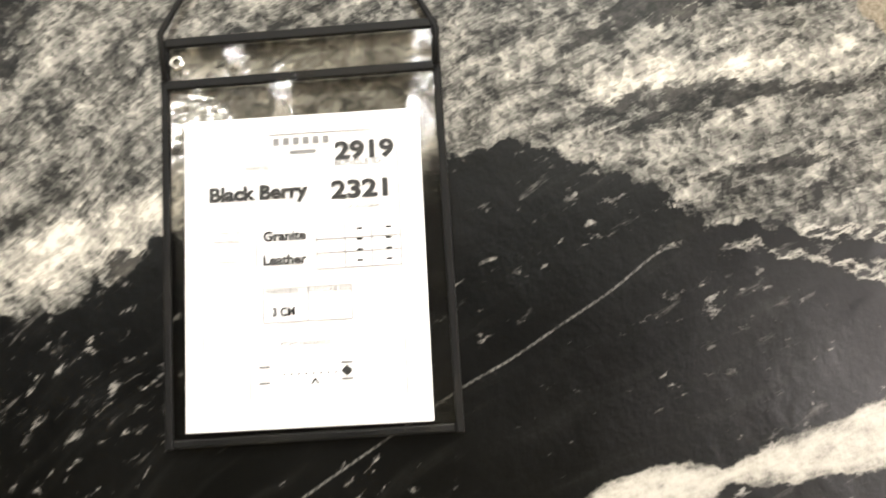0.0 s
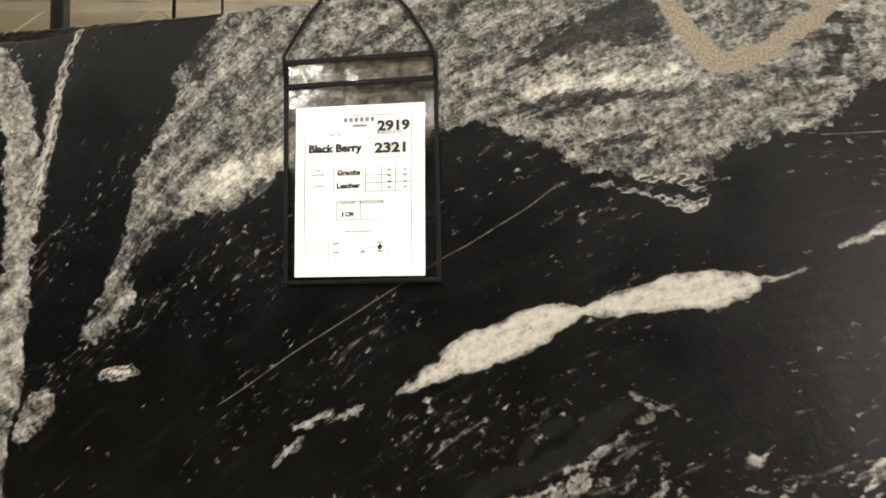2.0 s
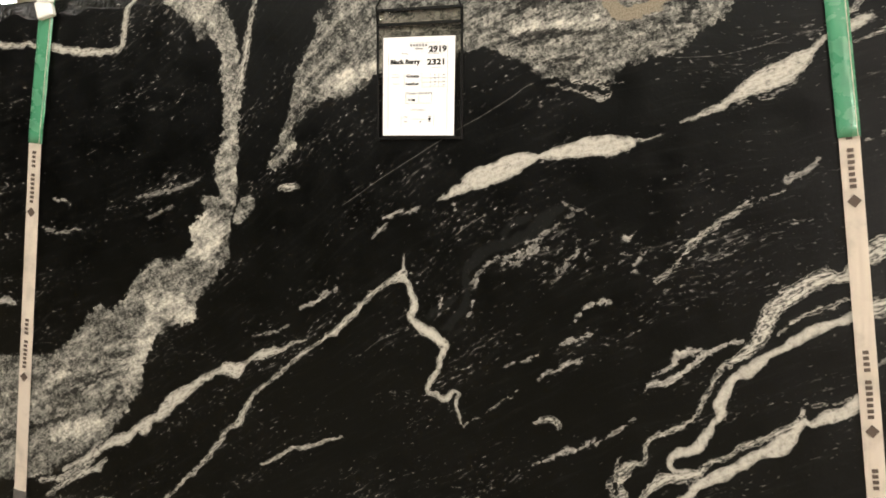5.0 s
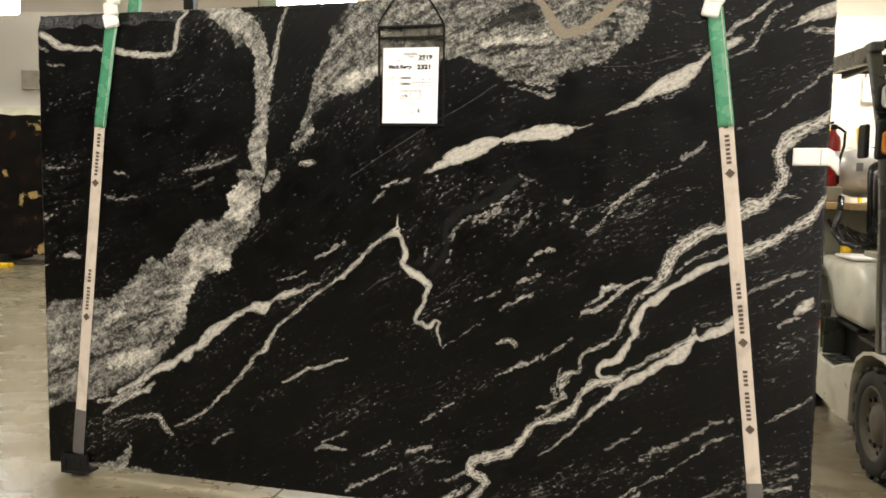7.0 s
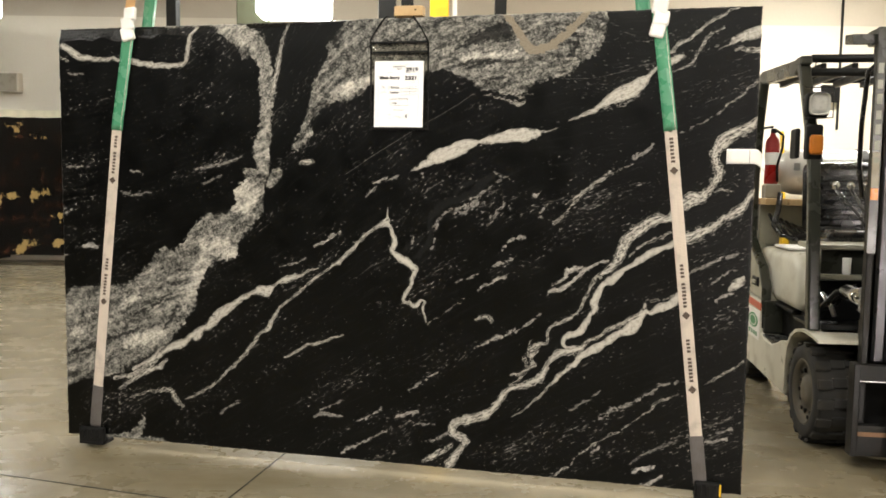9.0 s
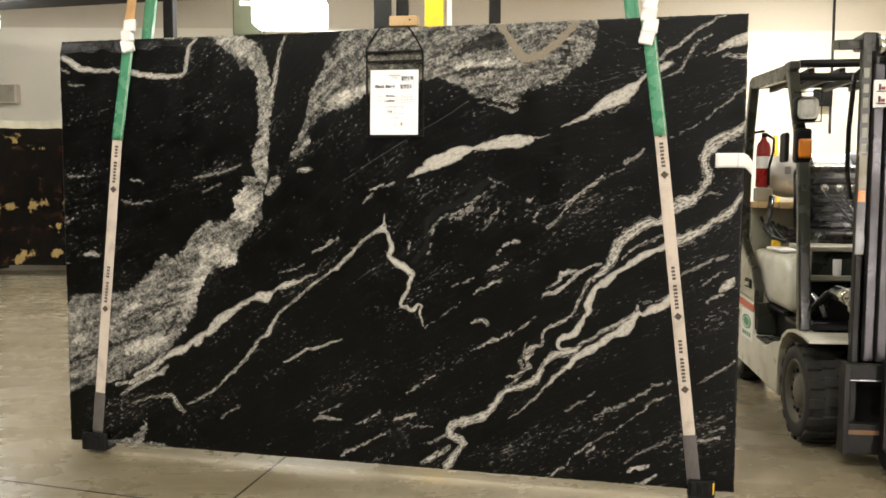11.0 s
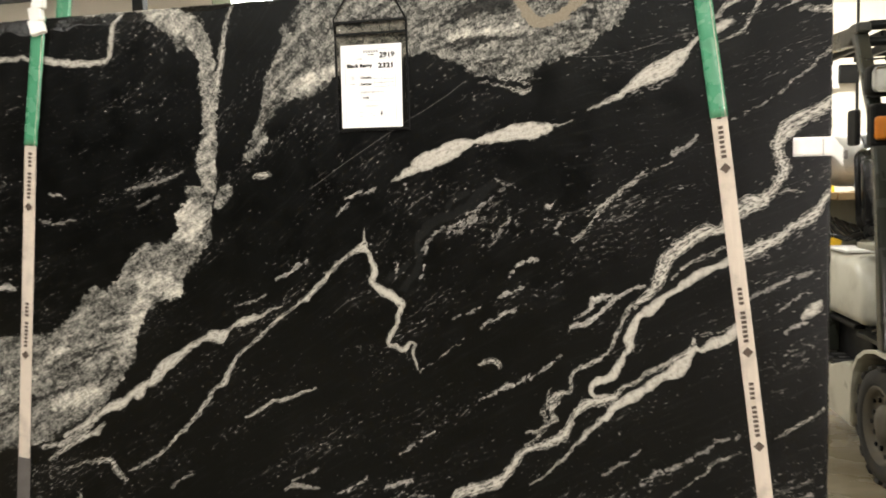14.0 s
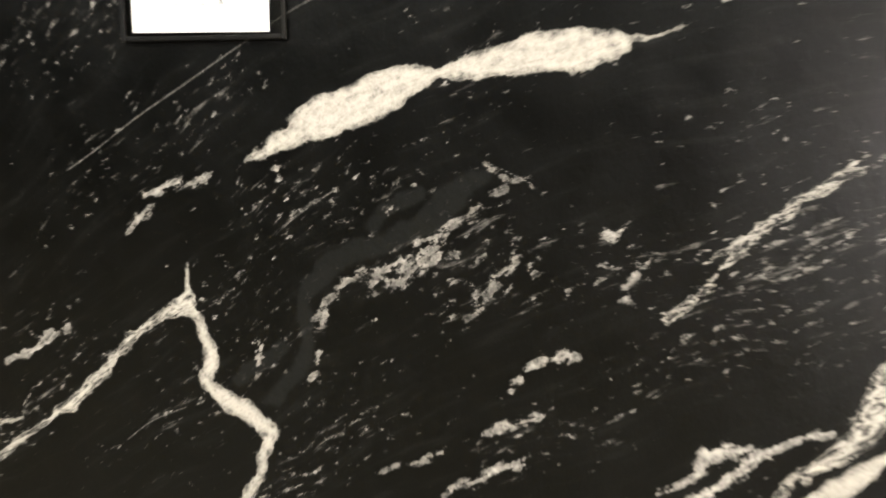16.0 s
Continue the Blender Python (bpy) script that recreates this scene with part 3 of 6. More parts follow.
def vein(kind, tone, pts):
    """A vein drawn along (u, v, half width) with a smooth curve through them."""
    p = np.array([pts[0]] + list(pts) + [pts[-1]], float)
    fine = []
    for k in range(1, len(p) - 2):
        a, b2, c, d = p[k - 1:k + 3]
        for t in np.linspace(0, 1, 5, endpoint=False):
            fine.append(0.5 * (2 * b2 + (c - a) * t + (2 * a - 5 * b2 + 4 * c - d) * t * t + (3 * b2 - a - 3 * c + d) * t ** 3))
    fine.append(p[-1])
    for a, b2 in zip(fine, fine[1:]):
        pad = max(a[2], b2[2]) + 0.04
        sl = window((a[0], b2[0]), (a[1], b2[1]), pad)
        gu, gv = (GU, GV) if kind == "hair" else (WU, WV)
        x, y = gu[sl] - a[0], gv[sl] - a[1]
        e = b2 - a
        t = np.clip((x * e[0] + y * e[1]) / (e[0] ** 2 + e[1] ** 2 + 1e-12), 0, 1)
        merge(kind, tone, sl, np.hypot(x - t * e[0], y - t * e[1]) - (a[2] + t * e[2]))


def patch(kind, tone, pts):
    """A field of stone bounded by a closed outline of (u, v)."""
    sl = window([q[0] for q in pts], [q[1] for q in pts], 0.06)
    x, y = WU[sl], WV[sl]
    dist, inside = np.full(x.shape, 9.0), np.zeros(x.shape, bool)
    for (ax, ay), (bx, by) in zip(pts, pts[1:] + pts[:1]):
        ex, ey = bx - ax, by - ay
        t = np.clip(((x - ax) * ex + (y - ay) * ey) / (ex * ex + ey * ey + 1e-12), 0, 1)
        dist = np.minimum(dist, np.hypot(x - ax - t * ex, y - ay - t * ey))
        if ay != by:
            inside ^= ((ay > y) != (by > y)) & (x < ax + (y - ay) / (by - ay) * ex)
    merge(kind, tone, sl, np.clip(np.where(inside, -dist, dist), -0.06, 0.06))


# the fields and veins of the stone
patch("grain", 0.45, [(-0.579, 1.347), (-0.504, 1.360), (-0.452, 1.346), (-0.477, 1.265), (-0.480, 1.156), (-0.535, 1.087), (-0.603, 1.004), (-0.620, 0.940), (-0.712, 0.927), (-0.765, 0.876), (-0.808, 0.791), (-0.817, 0.706), (-0.892, 0.618), (-0.942, 0.544), (-1.024, 0.469), (-1.122, 0.421), (-1.205, 0.373), (-1.304, 0.353), (-1.422, 0.332), (-1.519, 0.273), (-1.538, 0.357), (-1.549, 0.476), (-1.549, 0.610), (-1.520, 0.714), (-1.467, 0.774), (-1.351, 0.786), (-1.236, 0.795), (-1.154, 0.811), (-1.071, 0.884), (-1.021, 0.956), (-0.973, 0.985), (-0.927, 0.958), (-0.878, 1.015), (-0.813, 1.099), (-0.750, 1.150), (-0.660, 1.142), (-0.613, 1.197), (-0.626, 1.251), (-0.565, 1.292)])
patch("grain", 0.4, [(-0.091, 1.998), (0.019, 2.007), (0.127, 2.020), (0.286, 2.019), (0.468, 2.024), (0.596, 2.028), (0.795, 2.034), (0.989, 2.030), (1.019, 1.962), (1.015, 1.891), (0.979, 1.833), (0.919, 1.787), (0.858, 1.740), (0.784, 1.723), (0.735, 1.720), (0.697, 1.684), (0.677, 1.665), (0.634, 1.662), (0.583, 1.673), (0.519, 1.678), (0.468, 1.717), (0.429, 1.743), (0.390, 1.764), (0.324, 1.772), (0.271, 1.761), (0.244, 1.724), (0.014, 1.706), (-0.014, 1.676), (-0.069, 1.651), (-0.139, 1.643), (-0.182, 1.620), (-0.225, 1.582), (-0.254, 1.551), (-0.240, 1.503), (-0.270, 1.464), (-0.314, 1.430), (-0.339, 1.438), (-0.312, 1.491), (-0.291, 1.544), (-0.267, 1.596), (-0.260, 1.662), (-0.236, 1.740), (-0.192, 1.790), (-0.163, 1.854), (-0.177, 1.880), (-0.134, 1.930)])
# granular arch
vein("grain", 0.75, [(-0.737, 2.019, 0.0190), (-0.635, 1.961, 0.0405), (-0.534, 1.908, 0.0538), (-0.477, 1.840, 0.0376), (-0.464, 1.774, 0.0322), (-0.458, 1.694, 0.0430), (-0.463, 1.614, 0.0270), (-0.471, 1.507, 0.0324), (-0.488, 1.427, 0.0407), (-0.481, 1.368, 0.0271), (-0.461, 1.332, 0.0136)])
vein("grain", 0.3, [(-0.564, 1.870, 0.0324), (-0.520, 1.895, 0.0269)])
vein("quartz", 0.6, [(-0.359, 1.979, 0.0069), (-0.380, 1.915, 0.0092), (-0.399, 1.837, 0.0115), (-0.416, 1.745, 0.0138), (-0.438, 1.672, 0.0104)])
vein("quartz", 0.7, [(-1.522, 1.922, 0.0086), (-1.461, 1.897, 0.0171), (-1.398, 1.861, 0.0207), (-1.318, 1.850, 0.0121), (-1.222, 1.847, 0.0109), (-1.128, 1.832, 0.0144), (-1.035, 1.818, 0.0167), (-0.942, 1.814, 0.0143), (-0.865, 1.820, 0.0118), (-0.845, 1.881, 0.0118), (-0.830, 1.948, 0.0129), (-0.799, 1.984, 0.0106)])
vein("quartz", 0.4, [(-1.522, 1.872, 0.0049), (-1.464, 1.841, 0.0073)])
vein("fleck", 0.5, [(-1.473, 1.800, 0.0044), (-1.435, 1.779, 0.0053), (-1.386, 1.783, 0.0035)])
vein("grain", 0.7, [(-0.951, 1.991, 0.0124), (-0.889, 1.999, 0.0123), (-0.723, 2.002, 0.0136)])
# bright bands in the grey
vein("cream", 0.9, [(0.429, 1.813, 0.0152), (0.519, 1.827, 0.0202), (0.634, 1.820, 0.0175), (0.697, 1.827, 0.0125)])
vein("cream", 0.9, [(-0.138, 1.690, 0.0211), (-0.054, 1.708, 0.0289), (0.015, 1.719, 0.0261)])
vein("cream", 0.8, [(-0.628, 1.197, 0.0412), (-0.567, 1.224, 0.0602), (-0.537, 1.265, 0.0328)])
vein("cream", 0.8, [(-0.756, 0.988, 0.0417), (-0.679, 0.989, 0.0360), (-0.635, 0.948, 0.0249)])
vein("cream", 0.8, [(-0.872, 0.732, 0.0366), (-0.823, 0.819, 0.0336), (-0.773, 0.932, 0.0279)])
vein("cream", 0.75, [(-1.183, 0.520, 0.0288), (-1.052, 0.554, 0.0343), (-0.988, 0.586, 0.0228)])
vein("cream", 0.8, [(-1.181, 0.709, 0.0201), (-1.125, 0.740, 0.0200)])
vein("cream", 0.8, [(-1.461, 0.553, 0.0205), (-1.427, 0.570, 0.0146)])
# dark holes in the grey
patch("hole", 0, [(0.403, 1.856), (0.442, 1.905), (0.519, 1.938), (0.596, 1.969), (0.629, 1.953), (0.641, 1.896), (0.596, 1.885), (0.519, 1.884), (0.455, 1.867)])
vein("hole", 0, [(0.411, 1.789, 0.0064), (0.481, 1.799, 0.0101), (0.596, 1.797, 0.0075), (0.659, 1.799, 0.0050)])
vein("hole", 0, [(0.506, 1.720, 0.0038), (0.570, 1.733, 0.0063), (0.634, 1.741, 0.0050)])
vein("hole", 0, [(-0.148, 1.944, 0.0157), (-0.135, 1.886, 0.0158)])
vein("hole", 0, [(0.857, 1.922, 0.0098), (0.894, 1.884, 0.0123), (0.870, 1.825, 0.0099)])
vein("hole", 0, [(-0.019, 1.681, 0.0131), (0.014, 1.675, 0.0118)])
vein("hole", 0, [(-0.253, 1.588, 0.0067), (-0.224, 1.621, 0.0066), (-0.181, 1.633, 0.0040)])
vein("hole", 0, [(-0.981, 0.600, 0.0071), (-0.937, 0.659, 0.0085), (-0.904, 0.717, 0.0071)])
vein("hole", 0, [(-1.500, 0.442, 0.0073), (-1.364, 0.498, 0.0117), (-1.230, 0.547, 0.0087), (-1.115, 0.595, 0.0057)])
vein("hole", 0, [(-1.195, 0.388, 0.0101), (-1.089, 0.442, 0.0129), (-1.030, 0.483, 0.0086)])
vein("hole", 0, [(-1.145, 0.652, 0.0043), (-1.047, 0.704, 0.0071), (-0.950, 0.759, 0.0057)])
vein("hole", 0, [(-0.520, 1.325, 0.0054), (-0.476, 1.313, 0.0068)])
# tan V
vein("sand", 0, [(0.601, 1.998, 0.0125), (0.659, 1.919, 0.0162), (0.709, 1.851, 0.0199), (0.771, 1.848, 0.0186), (0.833, 1.887, 0.0173), (0.894, 1.945, 0.0159), (0.946, 2.004, 0.0134)])
# under the grey
vein("quartz", 0.55, [(0.550, 1.664, 0.0033), (0.621, 1.642, 0.0043), (0.667, 1.628, 0.0076), (0.690, 1.630, 0.0086)])
vein("quartz", 0.4, [(0.596, 1.668, 0.0054), (0.659, 1.666, 0.0075), (0.692, 1.645, 0.0043)])
vein("quartz", 0.6, [(-0.303, 1.374, 0.0069), (-0.271, 1.384, 0.0150), (-0.249, 1.381, 0.0104), (-0.234, 1.378, 0.0034)])
vein("grain", 0.5, [(-0.448, 1.278, 0.0190), (-0.417, 1.324, 0.0217), (-0.394, 1.345, 0.0068)])
vein("grain", 0.5, [(-0.333, 1.446, 0.0094), (-0.298, 1.478, 0.0120), (-0.275, 1.504, 0.0120)])
# lenses
vein("quartz", 0.8, [(0.209, 1.340, 0.0025), (0.268, 1.378, 0.0174), (0.348, 1.416, 0.0321), (0.441, 1.453, 0.0295), (0.501, 1.469, 0.0122), (0.570, 1.483, 0.0243), (0.660, 1.497, 0.0302), (0.735, 1.503, 0.0229), (0.768, 1.510, 0.0060), (0.810, 1.521, 0.0048), (0.835, 1.528, 0.0024)])
vein("quartz", 0.75, [(0.877, 1.559, 0.0048), (0.945, 1.587, 0.0095), (1.006, 1.619, 0.0141), (1.065, 1.654, 0.0305), (1.125, 1.683, 0.0327), (1.165, 1.711, 0.0233), (1.188, 1.741, 0.0104), (1.229, 1.775, 0.0116), (1.276, 1.794, 0.0161), (1.322, 1.811, 0.0057)])
vein("quartz", 0.65, [(1.247, 1.817, 0.0072), (1.298, 1.850, 0.0103), (1.355, 1.887, 0.0092), (1.411, 1.931, 0.0081), (1.477, 1.974, 0.0071), (1.544, 2.005, 0.0040)])
vein("quartz", 0.5, [(1.276, 1.749, 0.0031), (1.345, 1.777, 0.0082), (1.367, 1.816, 0.0061), (1.400, 1.873, 0.0071), (1.467, 1.917, 0.0030)])
vein("quartz", 0.4, [(1.344, 1.829, 0.0021), (1.413, 1.836, 0.0031), (1.491, 1.848, 0.0030)])
vein("quartz", 0.7, [(1.485, 1.846, 0.0041), (1.536, 1.876, 0.0202), (1.604, 1.901, 0.0261)])
vein("quartz", 0.6, [(1.508, 1.827, 0.0061), (1.559, 1.829, 0.0101), (1.601, 1.827, 0.0131)])
vein("quartz", 0.5, [(1.258, 1.476, 0.0021), (1.327, 1.510, 0.0031), (1.396, 1.545, 0.0041), (1.463, 1.590, 0.0041), (1.530, 1.647, 0.0041), (1.585, 1.692, 0.0061), (1.606, 1.707, 0.0081)])
vein("quartz", 0.5, [(0.825, 1.132, 0.0043), (0.899, 1.210, 0.0054), (0.972, 1.284, 0.0053), (1.045, 1.338, 0.0053), (1.136, 1.383, 0.0032)])
vein("fleck", 0.6, [(1.140, 1.410, 0.0091), (1.187, 1.434, 0.0076), (1.206, 1.465, 0.0045)])
vein("fleck", 0.5, [(1.018, 1.607, 0.0015), (1.090, 1.619, 0.0023), (1.160, 1.670, 0.0023)])
vein("quartz", 0.55, [(0.732, 1.754, 0.0027), (0.764, 1.761, 0.0027), (0.803, 1.766, 0.0027), (0.854, 1.778, 0.0027), (0.897, 1.810, 0.0027), (0.940, 1.834, 0.0027), (0.977, 1.858, 0.0027)])
vein("quartz", 0.45, [(0.741, 1.708, 0.0019), (0.765, 1.724, 0.0019), (0.816, 1.739, 0.0019), (0.867, 1.758, 0.0019), (0.898, 1.783, 0.0019)])
vein("quartz", 0.6, [(0.752, 1.719, 0.0027), (0.775, 1.724, 0.0027), (0.804, 1.725, 0.0027)])
vein("quartz", 0.5, [(0.835, 1.765, 0.0015), (0.873, 1.771, 0.0015), (0.910, 1.793, 0.0015), (0.947, 1.814, 0.0015)])
vein("hair", 0.5, [(0.817, 1.733, 0.0009), (0.862, 1.726, 0.0009), (0.900, 1.725, 0.0009), (0.968, 1.728, 0.0009), (1.035, 1.740, 0.0009), (1.077, 1.751, 0.0009), (1.125, 1.769, 0.0009)])
vein("quartz", 0.5, [(0.517, 1.664, 0.0013), (0.552, 1.655, 0.0013), (0.593, 1.649, 0.0013), (0.634, 1.641, 0.0013)])
vein("quartz", 0.6, [(0.627, 1.645, 0.0027), (0.658, 1.640, 0.0027), (0.681, 1.632, 0.0027)])
vein("quartz", 0.45, [(0.600, 1.654, 0.0023), (0.647, 1.670, 0.0023), (0.687, 1.664, 0.0023), (0.724, 1.667, 0.0023)])
vein("quartz", 0.6, [(0.461, 1.671, 0.0019), (0.479, 1.672, 0.0019), (0.493, 1.671, 0.0019)])
vein("quartz", 0.4, [(1.000, 1.596, 0.0011), (1.021, 1.594, 0.0011), (1.045, 1.599, 0.0011), (1.105, 1.616, 0.0011)])
vein("hole", 0, [(0.424, 1.785, 0.0034), (0.459, 1.784, 0.0034), (0.508, 1.793, 0.0034), (0.563, 1.802, 0.0034), (0.617, 1.810, 0.0034)])
# dim grey folds beside the zigzag, and the strands round them
vein("ghost", 0, [(0.577, 1.338, 0.0073), (0.521, 1.297, 0.0184), (0.471, 1.251, 0.0184), (0.420, 1.229, 0.0135), (0.368, 1.217, 0.0147), (0.328, 1.183, 0.0159), (0.295, 1.138, 0.0135), (0.296, 1.094, 0.0098), (0.292, 1.041, 0.0122), (0.254, 0.993, 0.0135), (0.225, 0.970, 0.0049)])
vein("ghost", 0, [(0.404, 1.256, 0.0110), (0.438, 1.283, 0.0110), (0.468, 1.307, 0.0110)])
vein("ghost", 0, [(0.181, 1.004, 0.0110), (0.220, 1.036, 0.0110), (0.254, 1.063, 0.0110)])
vein("fleck", 0.9, [(0.429, 1.267, 0.0017), (0.432, 1.275, 0.0017), (0.435, 1.281, 0.0017)])
vein("fleck", 0.8, [(0.208, 1.012, 0.0026), (0.216, 1.036, 0.0026), (0.221, 1.063, 0.0026)])
vein("fleck", 0.7, [(0.359, 1.172, 0.0029), (0.394, 1.186, 0.0029), (0.437, 1.196, 0.0029), (0.480, 1.231, 0.0029), (0.521, 1.261, 0.0029)])
vein("fleck", 0.7, [(0.402, 1.156, 0.0026), (0.445, 1.179, 0.0026), (0.488, 1.202, 0.0026), (0.509, 1.232, 0.0026)])
vein("quartz", 0.6, [(0.561, 1.134, 0.0018), (0.575, 1.168, 0.0018), (0.591, 1.194, 0.0018), (0.612, 1.215, 0.0018)])
vein("fleck", 0.8, [(0.317, 1.100, 0.0029), (0.331, 1.123, 0.0029)])
vein("fleck", 0.8, [(0.296, 1.000, 0.0021), (0.310, 1.028, 0.0021), (0.317, 1.060, 0.0021)])
vein("hair", 0.5, [(0.573, 1.346, 0.0009), (0.601, 1.334, 0.0009), (0.633, 1.319, 0.0009)])
vein("quartz", 0.7, [(0.823, 1.139, 0.0042), (0.848, 1.155, 0.0042)])
vein("fleck", 0.8, [(0.058, 1.292, 0.0026), (0.101, 1.310, 0.0026), (0.149, 1.324, 0.0026)])
vein("fleck", 0.8, [(0.253, 1.334, 0.0026), (0.257, 1.317, 0.0026)])
vein("hair", 0.5, [(-0.022, 0.886, 0.0009), (0.027, 0.924, 0.0009), (0.089, 0.952, 0.0009)])
# zigzag
vein("quartz", 0.45, [(0.288, 0.683, 0.0034), (0.331, 0.713, 0.0034), (0.385, 0.754, 0.0034), (0.452, 0.809, 0.0033)])
vein("quartz", 0.68, [(0.103, 1.121, 0.0170), (0.048, 1.091, 0.0102), (0.006, 1.065, 0.0091), (-0.037, 1.024, 0.0092), (-0.109, 0.948, 0.0138), (-0.166, 0.910, 0.0081), (-0.254, 0.845, 0.0082), (-0.328, 0.781, 0.0082), (-0.402, 0.718, 0.0083), (-0.449, 0.641, 0.0142), (-0.494, 0.598, 0.0095), (-0.572, 0.502, 0.0084), (-0.650, 0.428, 0.0072), (-0.729, 0.353, 0.0073), (-0.825, 0.290, 0.0073), (-0.879, 0.267, 0.0037)])
vein("quartz", 0.6, [(-1.249, 0.347, 0.0100), (-1.124, 0.371, 0.0112), (-1.025, 0.439, 0.0086)])
vein("quartz", 0.5, [(-1.168, 0.251, 0.0037), (-1.079, 0.291, 0.0074), (-1.014, 0.300, 0.0099), (-0.950, 0.304, 0.0135), (-0.929, 0.264, 0.0135), (-0.893, 0.231, 0.0074)])
vein("grain", 0.6, [(-1.469, 0.035, 0.0178), (-1.268, 0.049, 0.0175), (-1.152, 0.065, 0.0320), (-1.114, 0.127, 0.0145), (-1.099, 0.172, 0.0058)])
vein("grain", 0.5, [(-1.104, 0.048, 0.0174), (-1.007, 0.054, 0.0173)])
vein("fleck", 0.6, [(-0.703, 0.216, 0.0035), (-0.656, 0.245, 0.0044), (-0.593, 0.280, 0.0035)])
vein("quartz", 0.75, [(-0.378, 0.499, 0.0059), (-0.318, 0.532, 0.0071), (-0.259, 0.562, 0.0082), (-0.172, 0.588, 0.0082), (-0.129, 0.603, 0.0070), (-0.097, 0.615, 0.0046)])
vein("fleck", 0.7, [(-0.227, 1.003, 0.0050), (-0.164, 1.044, 0.0083), (-0.112, 1.080, 0.0033)])
vein("fleck", 0.6, [(-0.398, 0.913, 0.0025), (-0.339, 0.925, 0.0034), (-0.280, 0.948, 0.0034)])
vein("fleck", 0.7, [(0.042, 1.292, 0.0041), (0.092, 1.307, 0.0065), (0.141, 1.322, 0.0041)])
vein("fleck", 0.6, [(0.008, 1.237, 0.0041), (0.036, 1.258, 0.0057), (0.058, 1.273, 0.0033)])
vein("fleck", 0.4, [(0.307, 1.101, 0.0040), (0.347, 1.153, 0.0048), (0.387, 1.179, 0.0048), (0.440, 1.172, 0.0064), (0.492, 1.223, 0.0056), (0.544, 1.274, 0.0032), (0.596, 1.317, 0.0016)])
vein("fleck", 0.4, [(0.549, 1.121, 0.0024), (0.583, 1.164, 0.0032), (0.609, 1.205, 0.0024)])
# hook and dashes
vein("quartz", 0.6, [(0.499, 0.716, 0.0045), (0.539, 0.728, 0.0111), (0.565, 0.718, 0.0100), (0.560, 0.699, 0.0044)])
vein("fleck", 0.8, [(0.499, 0.595, 0.0024), (0.570, 0.627, 0.0048), (0.622, 0.652, 0.0048), (0.669, 0.682, 0.0032)])
vein("fleck", 0.6, [(0.206, 0.387, 0.0025), (0.242, 0.410, 0.0033), (0.275, 0.431, 0.0025)])
vein("fleck", 0.8, [(0.275, 0.436, 0.0025), (0.302, 0.456, 0.0041), (0.335, 0.471, 0.0025)])
vein("fleck", 0.7, [(-0.026, 0.231, 0.0034), (0.028, 0.259, 0.0050), (0.085, 0.296, 0.0025)])
vein("fleck", 0.7, [(-0.109, 0.079, 0.0034), (-0.051, 0.111, 0.0051), (0.036, 0.158, 0.0050), (0.121, 0.202, 0.0033)])
vein("fleck", 0.7, [(0.149, 0.258, 0.0042), (0.199, 0.280, 0.0083), (0.252, 0.294, 0.0049)])
vein("fleck", 0.6, [(0.213, 0.249, 0.0025), (0.260, 0.241, 0.0041), (0.323, 0.242, 0.0025)])
vein("fleck", 0.5, [(-0.207, 0.260, 0.0025), (-0.163, 0.284, 0.0034), (-0.096, 0.319, 0.0017)])
vein("fleck", 0.6, [(0.505, 0.841, 0.0040), (0.539, 0.863, 0.0048), (0.570, 0.874, 0.0032)])
vein("fleck", 0.8, [(0.565, 0.876, 0.0040), (0.596, 0.895, 0.0072), (0.630, 0.906, 0.0040)])
vein("fleck", 0.6, [(0.417, 0.876, 0.0024), (0.460, 0.895, 0.0040), (0.505, 0.911, 0.0024)])
vein("fleck", 0.7, [(0.570, 0.949, 0.0032), (0.609, 0.962, 0.0040), (0.668, 0.991, 0.0024)])
vein("fleck", 0.8, [(0.609, 1.016, 0.0032), (0.630, 1.047, 0.0047), (0.660, 1.063, 0.0071), (0.699, 1.076, 0.0039)])
vein("fleck", 0.5, [(-0.236, 0.238, 0.0068), (-0.178, 0.247, 0.0102), (-0.106, 0.243, 0.0042)])
vein("quartz", 0.6, [(0.915, 0.119, 0.0033), (0.995, 0.200, 0.0055), (1.070, 0.246, 0.0054), (1.155, 0.308, 0.0043), (1.227, 0.369, 0.0043), (1.275, 0.417, 0.0053), (1.346, 0.448, 0.0032)])
vein("fleck", 0.7, [(1.008, 0.175, 0.0047), (1.038, 0.198, 0.0055)])
vein("quartz", 0.5, [(1.444, 0.501, 0.0032), (1.486, 0.523, 0.0063), (1.536, 0.559, 0.0063), (1.593, 0.601, 0.0052)])
vein("fleck", 0.8, [(0.818, 0.043, 0.0056), (0.870, 0.076, 0.0040), (0.908, 0.102, 0.0024)])
vein("fleck", 0.9, [(1.177, 0.112, 0.0070), (1.219, 0.125, 0.0109), (1.255, 0.138, 0.0062)])
vein("fleck", 0.8, [(1.195, 0.048, 0.0047), (1.244, 0.062, 0.0078), (1.292, 0.100, 0.0031)])
vein("fleck", 0.7, [(1.456, 0.256, 0.0046), (1.503, 0.267, 0.0076), (1.538, 0.276, 0.0046)])
vein("fleck", 0.6, [(1.514, 0.305, 0.0038), (1.556, 0.317, 0.0053)])
vein("quartz", 0.7, [(1.529, 0.885, 0.0073), (1.558, 0.917, 0.0186), (1.576, 0.941, 0.0083)])
vein("fleck", 0.7, [(1.468, 0.837, 0.0030), (1.502, 0.855, 0.0060), (1.536, 0.873, 0.0037)])
